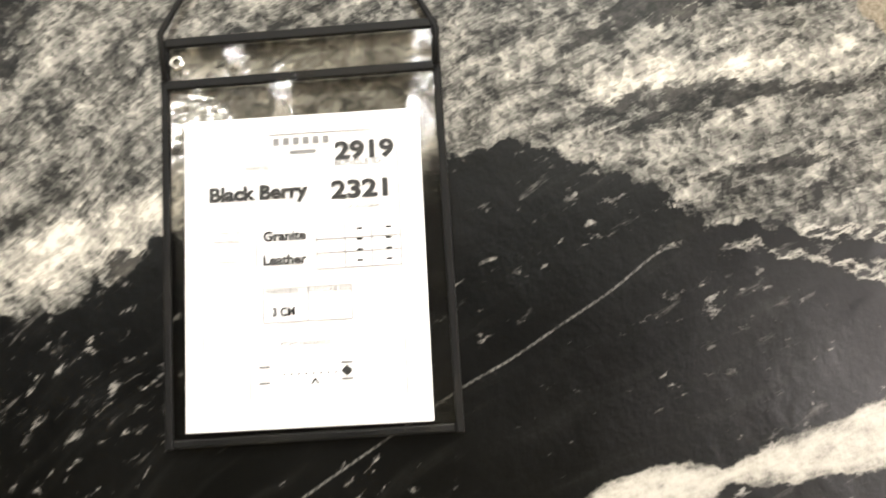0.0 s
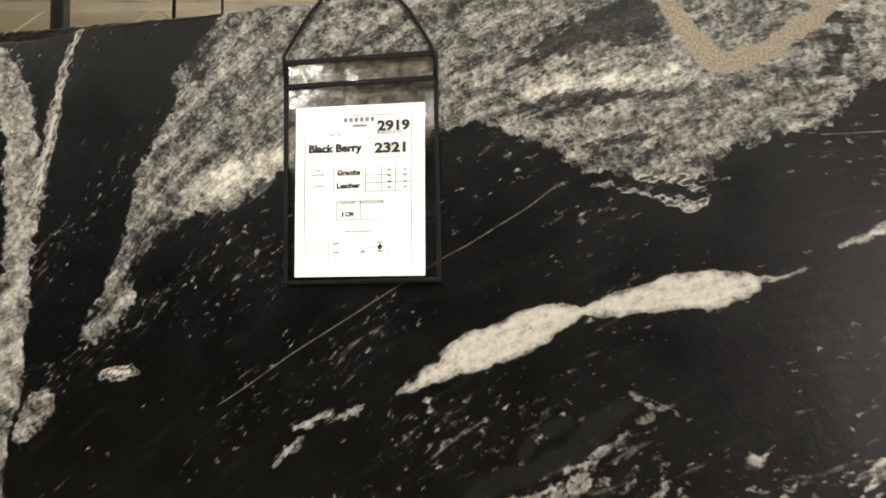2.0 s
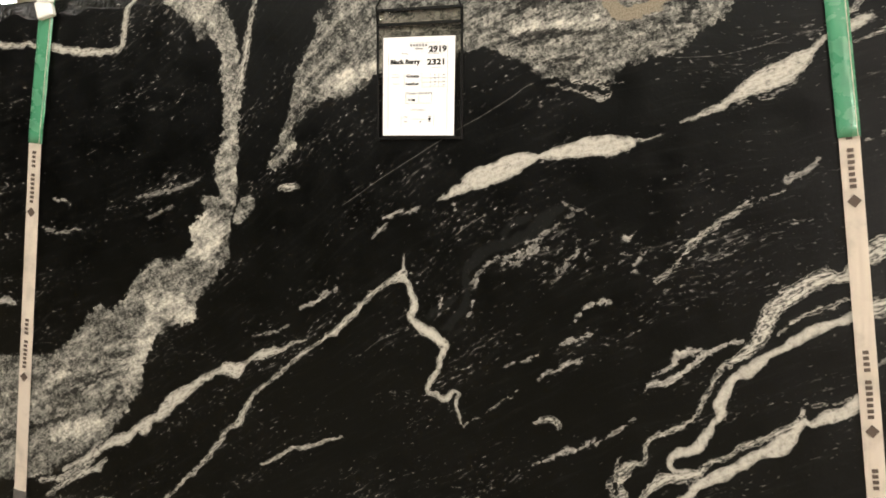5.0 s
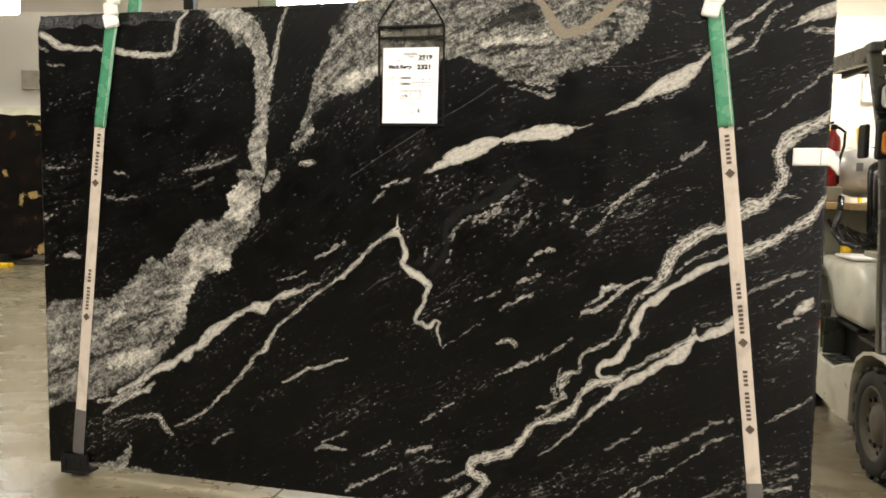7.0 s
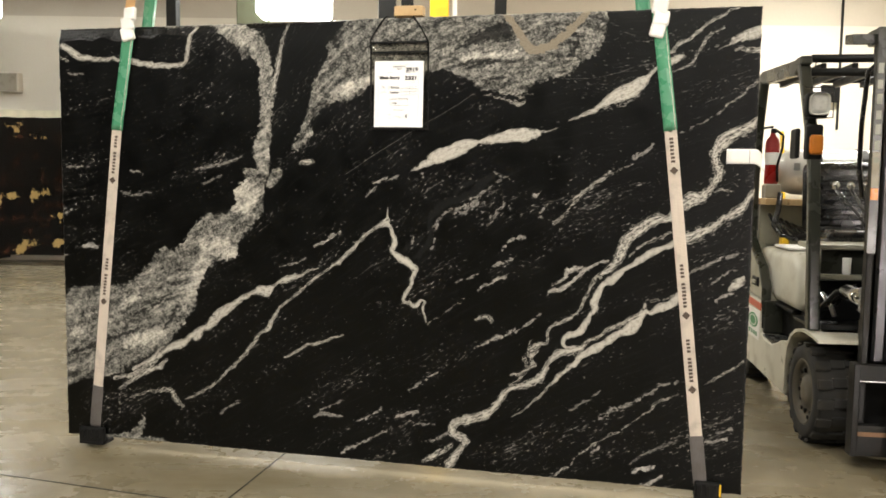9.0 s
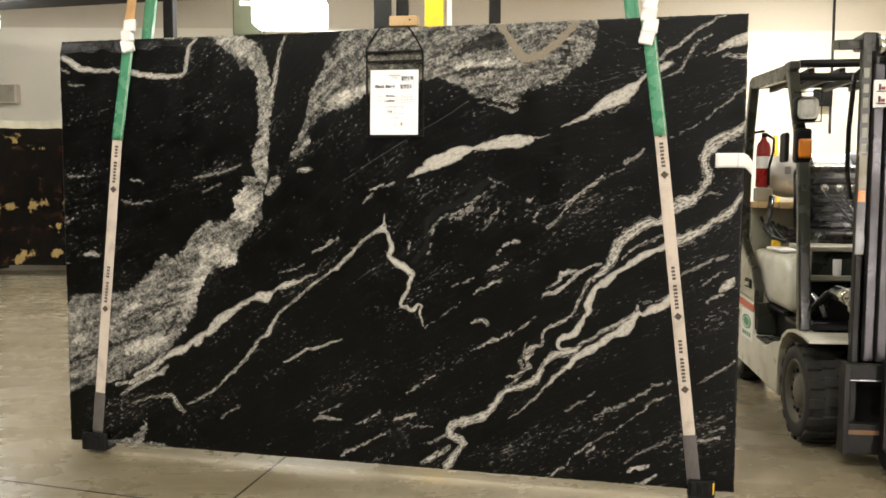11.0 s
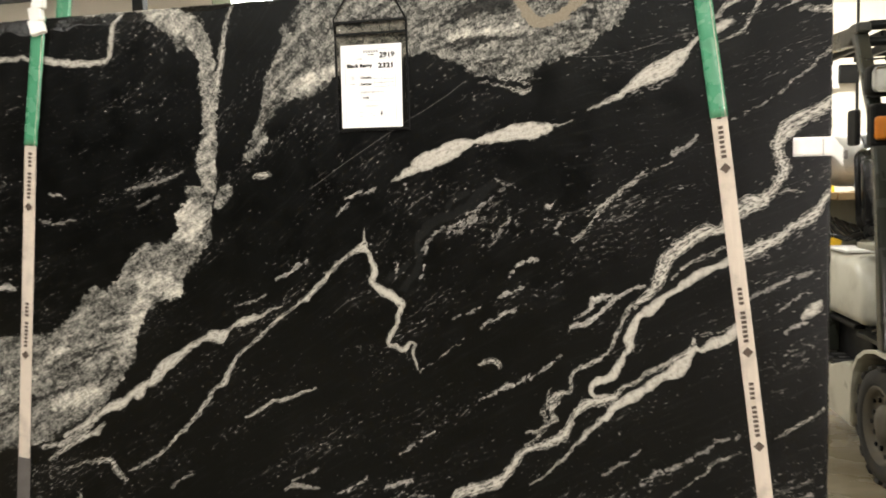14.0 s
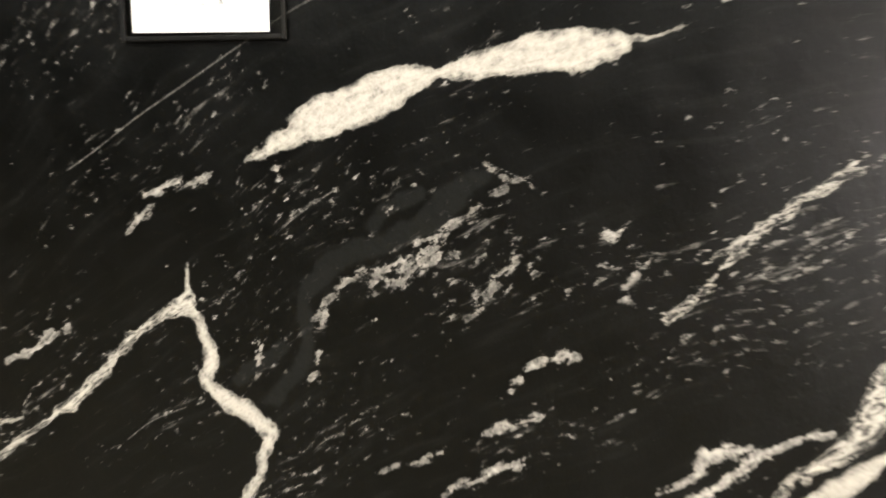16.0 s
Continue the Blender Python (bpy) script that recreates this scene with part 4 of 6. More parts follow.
vein("fleck", 0.6, [(1.443, 0.895, 0.0023), (1.489, 0.933, 0.0037), (1.545, 0.970, 0.0030)])
vein("fleck", 0.5, [(1.361, 0.942, 0.0045), (1.453, 0.993, 0.0060), (1.544, 1.030, 0.0045)])
vein("fleck", 0.5, [(0.906, 0.345, 0.0032), (0.981, 0.401, 0.0039), (1.030, 0.442, 0.0023)])
vein("fleck", 0.5, [(1.031, 0.327, 0.0047), (1.093, 0.369, 0.0062), (1.178, 0.407, 0.0046), (1.274, 0.480, 0.0046)])
vein("fleck", 0.4, [(1.157, 0.141, 0.0023), (1.254, 0.207, 0.0039), (1.349, 0.257, 0.0023)])
vein("fleck", 0.5, [(1.274, 0.480, 0.0046), (1.333, 0.500, 0.0046)])
# right folds
vein("quartz", 0.55, [(0.764, 0.598, 0.0088), (0.741, 0.566, 0.0110), (0.747, 0.532, 0.0088), (0.713, 0.505, 0.0099), (0.662, 0.484, 0.0078)])
vein("quartz", 0.75, [(0.917, 0.547, 0.0131), (0.879, 0.512, 0.0109), (0.842, 0.477, 0.0088), (0.811, 0.439, 0.0066), (0.765, 0.384, 0.0066), (0.714, 0.334, 0.0055), (0.662, 0.305, 0.0045)])
vein("quartz", 0.6, [(0.803, 0.522, 0.0154), (0.765, 0.468, 0.0165), (0.701, 0.439, 0.0144), (0.649, 0.423, 0.0156), (0.596, 0.354, 0.0156), (0.557, 0.312, 0.0202), (0.490, 0.281, 0.0225), (0.423, 0.259, 0.0204), (0.396, 0.208, 0.0182), (0.450, 0.198, 0.0204), (0.463, 0.172, 0.0158), (0.423, 0.116, 0.0182), (0.395, 0.073, 0.0182), (0.382, 0.031, 0.0137)])
vein("quartz", 0.5, [(0.272, 0.075, 0.0092), (0.314, 0.094, 0.0160), (0.360, 0.125, 0.0137), (0.398, 0.155, 0.0091)])
vein("quartz", 0.4, [(0.739, 0.636, 0.0044), (0.731, 0.596, 0.0066), (0.713, 0.557, 0.0077), (0.726, 0.523, 0.0066), (0.688, 0.464, 0.0078), (0.649, 0.441, 0.0078)])
vein("quartz", 0.52, [(1.332, 1.222, 0.0291), (1.367, 1.246, 0.0290), (1.413, 1.258, 0.0217), (1.446, 1.306, 0.0192), (1.468, 1.353, 0.0192), (1.449, 1.413, 0.0192), (1.477, 1.472, 0.0262), (1.522, 1.506, 0.0238), (1.577, 1.529, 0.0189), (1.608, 1.563, 0.0118)])
vein("quartz", 0.52, [(1.346, 1.084, 0.0267), (1.416, 1.113, 0.0218), (1.484, 1.162, 0.0144), (1.540, 1.198, 0.0191), (1.584, 1.246, 0.0167), (1.606, 1.286, 0.0119)])
vein("quartz", 0.5, [(1.419, 1.270, 0.0041), (1.481, 1.282, 0.0052), (1.527, 1.277, 0.0041)])
vein("fleck", 0.7, [(0.674, 0.672, 0.0048), (0.726, 0.713, 0.0063), (0.776, 0.748, 0.0047)])
vein("fleck", 0.6, [(0.490, 0.281, 0.0032), (0.355, 0.192, 0.0049), (0.300, 0.162, 0.0066)])
# left flecks
vein("fleck", 0.7, [(-1.552, 1.094, 0.0045), (-1.507, 1.118, 0.0045), (-1.456, 1.150, 0.0027)])
vein("fleck", 0.8, [(-1.408, 0.971, 0.0090), (-1.368, 0.980, 0.0116), (-1.332, 0.969, 0.0071)])
vein("fleck", 0.6, [(-1.534, 0.920, 0.0054), (-1.493, 0.932, 0.0054)])
vein("fleck", 0.6, [(-1.148, 1.337, 0.0044), (-1.108, 1.329, 0.0061), (-1.079, 1.320, 0.0035)])
vein("fleck", 0.4, [(-1.201, 1.230, 0.0044), (-1.121, 1.222, 0.0061), (-1.042, 1.233, 0.0035)])
vein("fleck", 0.5, [(-1.489, 1.349, 0.0036), (-1.406, 1.354, 0.0044)])
vein("fleck", 0.35, [(-0.820, 1.349, 0.0043), (-0.744, 1.354, 0.0068), (-0.653, 1.375, 0.0068), (-0.577, 1.401, 0.0042)])
vein("fleck", 0.3, [(-0.777, 1.279, 0.0043), (-0.685, 1.315, 0.0051)])
vein("fleck", 0.8, [(-1.469, 0.730, 0.0090), (-1.419, 0.740, 0.0108)])
# hairline under the pouch
vein("hair", 0.5, [(0.481, 1.667, 0.0010), (0.471, 1.666, 0.0011), (0.455, 1.658, 0.0010), (0.417, 1.631, 0.0010), (0.372, 1.605, 0.0010), (0.326, 1.578, 0.0010), (0.280, 1.555, 0.0010), (0.188, 1.501, 0.0010), (0.110, 1.454, 0.0010), (0.031, 1.407, 0.0010), (-0.040, 1.359, 0.0010), (-0.092, 1.327, 0.0010)])
vein("fleck", 0.6, [(0.354, 1.163, 0.0031), (0.394, 1.188, 0.0046), (0.437, 1.189, 0.0036), (0.488, 1.223, 0.0046), (0.521, 1.257, 0.0020)])
vein("fleck", 0.7, [(0.317, 1.096, 0.0027), (0.326, 1.114, 0.0048), (0.331, 1.127, 0.0021)])
vein("fleck", 0.6, [(0.563, 1.138, 0.0015), (0.583, 1.177, 0.0025), (0.615, 1.219, 0.0012)])
vein("fleck", 0.6, [(0.769, 1.161, 0.0034), (0.775, 1.189, 0.0034), (0.797, 1.221, 0.0014)])
vein("fleck", 0.5, [(0.573, 1.346, 0.0010), (0.601, 1.332, 0.0012), (0.633, 1.319, 0.0010)])
vein("fleck", 0.9, [(0.819, 1.139, 0.0034), (0.837, 1.152, 0.0043), (0.855, 1.165, 0.0019)])
vein("quartz", 0.55, [(0.871, 1.212, 0.0033), (0.926, 1.253, 0.0071), (0.973, 1.292, 0.0057), (1.018, 1.330, 0.0063), (1.063, 1.363, 0.0025)])
vein("fleck", 0.8, [(0.735, 1.251, 0.0039), (0.750, 1.251, 0.0053), (0.765, 1.260, 0.0019)])
# the long vein and the folds
vein("quartz", 0.72, [(-0.221, 0.914, 0.0042), (-0.296, 0.879, 0.0085), (-0.364, 0.854, 0.0163), (-0.404, 0.836, 0.0078), (-0.433, 0.819, 0.0113), (-0.462, 0.796, 0.0239), (-0.496, 0.799, 0.0219), (-0.525, 0.791, 0.0123), (-0.561, 0.768, 0.0123), (-0.603, 0.744, 0.0159), (-0.645, 0.714, 0.0205), (-0.694, 0.683, 0.0251), (-0.725, 0.654, 0.0216), (-0.757, 0.619, 0.0190), (-0.782, 0.611, 0.0154), (-0.814, 0.576, 0.0265), (-0.839, 0.568, 0.0183), (-0.872, 0.543, 0.0165), (-0.904, 0.523, 0.0231), (-0.943, 0.514, 0.0195), (-0.976, 0.488, 0.0130), (-1.016, 0.467, 0.0141), (-1.083, 0.427, 0.0132), (-1.152, 0.391, 0.0105)])
vein("quartz", 0.62, [(-0.971, 0.450, 0.0084), (-1.018, 0.411, 0.0122), (-1.099, 0.374, 0.0114), (-1.168, 0.337, 0.0115), (-1.224, 0.291, 0.0086)])
vein("quartz", 0.62, [(-1.003, 0.463, 0.0066), (-1.084, 0.409, 0.0094), (-1.180, 0.359, 0.0105), (-1.256, 0.344, 0.0086)])
vein("quartz", 0.86, [(1.315, 1.071, 0.0157), (1.300, 1.063, 0.0150), (1.253, 1.039, 0.0128), (1.214, 1.019, 0.0145), (1.174, 0.994, 0.0161), (1.134, 0.968, 0.0131), (1.101, 0.939, 0.0131), (1.077, 0.919, 0.0163), (1.048, 0.893, 0.0141), (1.023, 0.882, 0.0165), (1.006, 0.848, 0.0181), (0.995, 0.810, 0.0198), (0.996, 0.777, 0.0151), (0.983, 0.752, 0.0103), (0.971, 0.732, 0.0119), (0.941, 0.691, 0.0184), (0.911, 0.674, 0.0161), (0.880, 0.656, 0.0121), (0.871, 0.636, 0.0105), (0.890, 0.618, 0.0089), (0.926, 0.618, 0.0080)])
vein("quartz", 0.6, [(1.029, 0.936, 0.0055), (0.992, 0.903, 0.0071), (0.959, 0.835, 0.0072), (0.939, 0.776, 0.0072), (0.909, 0.745, 0.0088), (0.864, 0.722, 0.0097), (0.820, 0.698, 0.0081), (0.807, 0.668, 0.0082), (0.807, 0.638, 0.0082), (0.775, 0.625, 0.0107), (0.743, 0.592, 0.0124), (0.740, 0.562, 0.0108), (0.754, 0.534, 0.0099)])
vein("quartz", 0.8, [(1.333, 0.846, 0.0226), (1.295, 0.814, 0.0190), (1.255, 0.801, 0.0168), (1.224, 0.780, 0.0115), (1.203, 0.791, 0.0100), (1.199, 0.809, 0.0077)])
vein("quartz", 0.8, [(1.203, 0.787, 0.0115), (1.176, 0.743, 0.0216), (1.148, 0.712, 0.0241), (1.111, 0.690, 0.0180), (1.069, 0.667, 0.0173), (1.018, 0.623, 0.0191), (0.984, 0.605, 0.0152), (0.949, 0.577, 0.0168), (0.919, 0.544, 0.0161)])
vein("quartz", 0.6, [(1.198, 0.791, 0.0154), (1.175, 0.766, 0.0131), (1.134, 0.739, 0.0124), (1.067, 0.704, 0.0094), (1.017, 0.671, 0.0079), (0.965, 0.636, 0.0104), (0.931, 0.604, 0.0169), (0.868, 0.592, 0.0186), (0.832, 0.568, 0.0163), (0.805, 0.535, 0.0123)])
vein("quartz", 0.5, [(1.325, 0.856, 0.0038), (1.246, 0.827, 0.0046), (1.209, 0.828, 0.0046)])
vein("quartz", 0.52, [(1.310, 1.182, 0.0260), (1.279, 1.164, 0.0174), (1.232, 1.162, 0.0219), (1.169, 1.115, 0.0274), (1.129, 1.086, 0.0276), (1.105, 1.048, 0.0269), (1.083, 0.992, 0.0198), (1.059, 0.954, 0.0163), (1.017, 0.924, 0.0128)])
vein("quartz", 0.55, [(1.305, 1.112, 0.0060), (1.235, 1.082, 0.0068), (1.172, 1.043, 0.0061), (1.136, 1.012, 0.0046)])
vein("fleck", 0.9, [(1.045, 0.985, 0.0045), (0.998, 0.973, 0.0057), (0.956, 0.942, 0.0080), (0.904, 0.897, 0.0081), (0.860, 0.865, 0.0110), (0.811, 0.844, 0.0070)])
vein("fleck", 0.8, [(0.938, 0.951, 0.0068), (0.894, 0.943, 0.0104), (0.868, 0.913, 0.0069), (0.824, 0.876, 0.0041)])
vein("quartz", 0.8, [(0.106, 1.186, 0.0030), (0.099, 1.144, 0.0085), (0.087, 1.118, 0.0145), (0.117, 1.103, 0.0108), (0.131, 1.070, 0.0132), (0.136, 1.028, 0.0150), (0.127, 0.994, 0.0133), (0.157, 0.970, 0.0168), (0.187, 0.952, 0.0180), (0.222, 0.932, 0.0162), (0.236, 0.916, 0.0137), (0.215, 0.881, 0.0108), (0.210, 0.847, 0.0096), (0.188, 0.816, 0.0103), (0.181, 0.785, 0.0103), (0.202, 0.773, 0.0085), (0.233, 0.764, 0.0114), (0.254, 0.791, 0.0072), (0.271, 0.784, 0.0072), (0.263, 0.750, 0.0072), (0.268, 0.716, 0.0060), (0.292, 0.681, 0.0042)])


def flow_field():
    """Coordinates along and across the grain of the stone: the grain's angle is given at a few places and blended between them."""
    spots = [(1.2, 0.4, 27), (1.2, 0.9, 30), (1.3, 1.6, 27), (0.5, 1.55, 10), (0.6, 1.2, 32), (0.2, 0.9, 34), (0.0, 0.5, 28),
             (-0.6, 0.6, 40), (-1.1, 0.3, 40), (-1.2, 1.6, 4), (-0.9, 1.3, 12), (-1.3, 1.0, 12), (-0.3, 1.2, 40), (0.1, 1.25, 38),
             (0.7, 0.3, 30), (-1.3, 0.6, 35), (0.6, 1.85, 12), (0.0, 1.75, 30), (0.95, 1.85, -40), (-0.3, 1.75, 60), (1.0, 1.25, 30), (0.9, 1.0, 32), (1.25, 1.3, 28)]
    n, h = 48, 0.07
    m = int((V1 - V0) / h) + 2
    n = int((U1 - U0) / h) + 2
    uu, vv = np.meshgrid(U0 + h * np.arange(n), V0 + h * np.arange(m))
    w = [1 / ((uu - a) ** 2 + (vv - b2) ** 2 + 0.02) ** 1.5 for a, b2, _ in spots]
    ang = np.radians(sum(k * s[2] for k, s in zip(w, spots)) / sum(w))
    A, rhs = np.zeros((n * m, n * m)), np.zeros(n * m)
    for j in range(m):
        for i in range(n):
            for dj, di, g in ((0, 1, -np.sin(ang[j, i])), (1, 0, np.cos(ang[j, i]))):
                if j + dj < m and i + di < n:
                    p, q = j * n + i, (j + dj) * n + i + di
                    A[p, p] += 1
                    A[q, q] += 1
                    A[p, q] -= 1
                    A[q, p] -= 1
                    rhs[q] += g * h
                    rhs[p] -= g * h
    A[0, 0] += 1
    c = np.linalg.solve(A, rhs).reshape(m, n)
    x, y = (GU - U0) / h, (GV - V0) / h
    i, j = np.clip(np.floor(x).astype(int), 0, n - 2), np.clip(np.floor(y).astype(int), 0, m - 2)
    a, b2 = x - i, y - j
    across = (c[j, i] * (1 - a) + c[j, i + 1] * a) * (1 - b2) + (c[j + 1, i] * (1 - a) + c[j + 1, i + 1] * a) * b2
    across = across + 0.010 * value_noise(0.12, 7) + 0.004 * value_noise(0.05, 8)
    return GU * 0.86 + GV * 0.5, across


def granite_slab():
    s, n = flow_field()
    # outline: sawn edges, a little chipped; the top is broken back towards one end
    rag = 0.0010 * value_noise(0.02, 11) + 0.0012 * value_noise(0.008, 12)
    x, z = GU.copy(), GV.copy()
    edge_u, edge_v = np.minimum(GU - U0, U1 - GU), np.minimum(GV - V0, V1 - GV)
    x += np.where(edge_u < 0.006, rag, 0)
    z += np.where(edge_v < 0.006, rag, 0)
    near = np.minimum(edge_u, edge_v)
    chip = np.clip(1 - near / 0.007, 0, 1) ** 2 * (0.003 + 0.004 * np.abs(value_noise(0.03, 13)))
    depth = 0.055 * np.clip((0.05 - GU) / 1.2, 0, 1) * (1 + 0.3 * value_noise(0.06, 14))
    slope = np.clip(1 - (V1 - GV) / np.maximum(depth, 1e-4), 0, 1) * (depth > 0.004)
    y = chip + slope * 0.016 + 0.0025 * np.abs(value_noise(0.012, 15)) * (slope > 0)
    front = np.stack([x, np.minimum(y, THICK - 0.004), z], -1).reshape(-1, 3)
    ring = np.concatenate([np.arange(NU), np.arange(2, NV + 1) * NU - 1, np.arange(NU * NV - 2, NU * (NV - 1) - 1, -1), np.arange(NV - 2, 0, -1) * NU])
    back = front[ring].copy()
    back[:, 1] = THICK
    verts = np.concatenate([front, back])
    base = len(front)
    idx = np.arange(NU * NV).reshape(NV, NU)
    quads = np.stack([idx[:-1, :-1], idx[:-1, 1:], idx[1:, 1:], idx[1:, :-1]], -1).reshape(-1, 4)
    k = len(ring)
    a = np.arange(k)
    sides = np.stack([ring[a], base + a, base + (a + 1) % k, ring[(a + 1) % k]], -1)
    corners = [0, NU - 1, NU - 1 + NV - 1, 2 * (NU - 1) + NV - 1]
    me = bpy.data.meshes.new("granite_slab")
    faces = np.concatenate([quads, sides])
    me.vertices.add(len(verts))
    me.vertices.foreach_set("co", verts.astype(np.float32).ravel())
    nf = len(faces)
    me.loops.add(nf * 4 + k)
    me.loops.foreach_set("vertex_index", np.concatenate([faces.ravel(), base + a[::-1]]).astype(np.int32))
    me.polygons.add(nf + 1)
    me.polygons.foreach_set("loop_start", (np.arange(nf + 1) * 4).astype(np.int32))
    me.update(calc_edges=True)
    me.polygons.foreach_set("use_smooth", np.concatenate([np.ones(len(quads), bool), np.zeros(k + 1, bool)]))

    def store(name, *grids):
        v = np.stack([g.ravel() for g in grids], -1)
        v = np.concatenate([v, v[ring]]).astype(np.float32)
        me.attributes.new(name, "FLOAT_VECTOR", "POINT").data.foreach_set("vector", v.ravel())
    store("veins", FIELD["quartz"], FIELD["grain"], FIELD["fleck"])
    store("zones", FIELD["cream"], FIELD["hole"], FIELD["sand"])
    store("flow", s, n, FIELD["hair"])
    store("marks", FIELD["ghost"], FIELD["ghost"], FIELD["ghost"])
    store("tones", TONE["quartz"], TONE["fleck"], TONE["grain"])
    me.validate()
    me.materials.append(GRANITE)
    return tagged(new("granite_slab", me), "black leathered granite slab with cream and grey veins, hung upright in slings", "stone slab")


granite_slab()


# ---- slings ----
def sling(top, mid, low, seed, wrap, w_green, w_web):
    """A lifting sling under the slab: green sleeve over the upper part, printed webbing below, a dark wear sleeve at the foot."""
    rng = random.Random(seed)
    top, mid, low = Vector(top), Vector(mid), Vector(low)
    t = thing("lifting_sling", pose(0, 0, 0), "", "sling", "slings holding the slab")
    across = Vector((0, 0, 1)).cross(Vector((0, 1, 0)))
    d = (top - low).normalized()
    side = Vector((d.z, 0, -d.x))
    foot = low + (low - mid).normalized() * 0.16
    web = part("webbing", ribbon(along(mid + d * 0.02, low, 24), w_web, 0.004, side, seed, 0.001), WEB, t, "beige printed webbing")
    sleeve = part("sleeve", ribbon(along(top, mid, 18), w_green, 0.011, side, seed + 1, 0.003), GREEN, t, "glossy green vinyl sleeve", True)
    part("stitching", ribbon(along(top + side * w_green * 0.36 + Vector((0, -0.0055, 0)), mid + side * w_green * 0.36 + Vector((0, -0.0055, 0)), 18), 0.002, 0.001, side), WEB, sleeve)
    part("wear_sleeve", ribbon(along(low + d * 0.03, foot, 10), w_web * 1.12, 0.008, side, seed + 2, 0.002), SLEEVE_DARK, t, "grey wear sleeve")
    # printed words along the webbing, as plain bars, with a diamond mark beside each
    length = (mid - low).length
    for base in (0.16, 0.62) if seed == 1 else (0.10, 0.56, 0.80):
        p = mid.lerp(low, base)
        m = Matrix.Translation(p + Vector((0, -0.0045, 0))) @ Matrix([(side.x, 0, d.x, 0), (0, 1, 0, 0), (side.z, 0, d.z, 0), (0, 0, 0, 1)])
        zc = 0.0
        for k, (n, hgt) in enumerate(((7, 0.022), (4, 0.022))):
            for q in range(n):
                z0 = zc + q * 0.015
                bar = box((-0.008, -0.0005, z0), (0.006 + rng.random() * 0.002, 0.0005, z0 + 0.0095))
                part("printed_bar", bar, PRINT, web).matrix_basis = m
            zc += n * 0.015 + 0.016
        bm = bmesh.new()
        box((-0.012, -0.0005, -0.012), (0.012, 0.0005, 0.012), bm=bm, m=pose(0, 0, -0.032, 0, 45, 0))
        part("printed_mark", bm, PRINT, web).matrix_basis = m
    # under the slab and up behind it
    under = [foot, foot + Vector((0, 0.004, -0.012)), foot + Vector((0, 0.02, -0.018)), foot + Vector((0, 0.045, -0.010)), foot + Vector((0, 0.05, 0.03))]
    part("foot_loop", ribbon(under, w_web * 1.1, 0.006, side), SLEEVE_DARK, t)
    back = Vector((0.055 * (1 if seed == 1 else -1), 0.06, 0))
    part("back_leg", ribbon(along(foot + Vector((0, 0.05, 0.03)), top + back, 16), w_web, 0.005, side), WEB, t)
    up = Vector(((top - mid).x / (top - mid).z, 0.0, 1.0))
    hi = top + up * (CEIL_Z - top.z)
    part("back_upper", ribbon(along(top + back, hi + back * 0.4, 8), w_green * 1.1, 0.010, side, seed + 4, 0.003), GREEN, t, "green vinyl sleeve")
    part("upper_leg", ribbon(along(top + Vector((0, 0.0, 0.06)), hi, 10), w_web * 0.95, 0.005, side), wrap[0], t, wrap[1])
    # crumpled white protector where the sling crosses the top edge
    bm = bmesh.new()
    for k in range(wrap[2]):
        c = top + Vector(((rng.random() - 0.5) * 0.02, -0.008, 0.05 - k * 0.045))
        box((-w_green * 0.52, -0.012, -0.03), (w_green * (0.45 + 0.2 * rng.random()), 0.012, 0.03), 0.008, bm,
            Matrix.Translation(c) @ pose(0, 0, 0, rng.uniform(-12, 12), rng.uniform(-16, 16), rng.uniform(-10, 10)))
    part("edge_protector", bm, WHITE, t, "crumpled white edge protector")
    return t


a = sling((-1.13, -0.010, 1.995), (-1.208, -0.008, 1.52), (-1.341, -0.006, 0.27), 1, (WEB_ORANGE, "tan webbing", 3), 0.058, 0.051)
tagged(a, "two-part lifting sling, green sleeve over beige webbing, tan upper leg")
b = sling((1.212, -0.010, 1.995), (1.276, -0.008, 1.515), (1.423, -0.006, 0.253), 2, (WHITE, "white webbing", 4), 0.053, 0.048)
tagged(b, "two-part lifting sling, green sleeve over beige webbing, white upper leg")


def corner_guard(x, z, w, h, seed, trim):
    t = thing("edge_guard", pose(x, 0, z), "scuffed black rubber edge guard under the slab's lower edge", "edge guard", "slab edge guards")
    bm = box((-w / 2, -0.035, -0.018), (w / 2, -0.012, h), 0.008)
    box((-w / 2, -0.035, -0.03), (w / 2, 0.05, -0.012), 0.006, bm)
    for k in range(3):
        box((-w * 0.4 + k * w * 0.28, -0.041, 0.0), (-w * 0.25 + k * w * 0.28, -0.034, h * 0.8), 0.003, bm)
    part("pad", bm, BLACK, t)
    if trim:
        part("trim", box((w / 2 - 0.010, -0.0375, 0.0), (w / 2 - 0.004, -0.0355, h * 0.9), 0.0005), YELLOW, t, "yellow trim")


corner_guard(-1.362, 0.048, 0.135, 0.055, 1, False)
corner_guard(1.472, 0.048, 0.105, 0.055, 2, True)


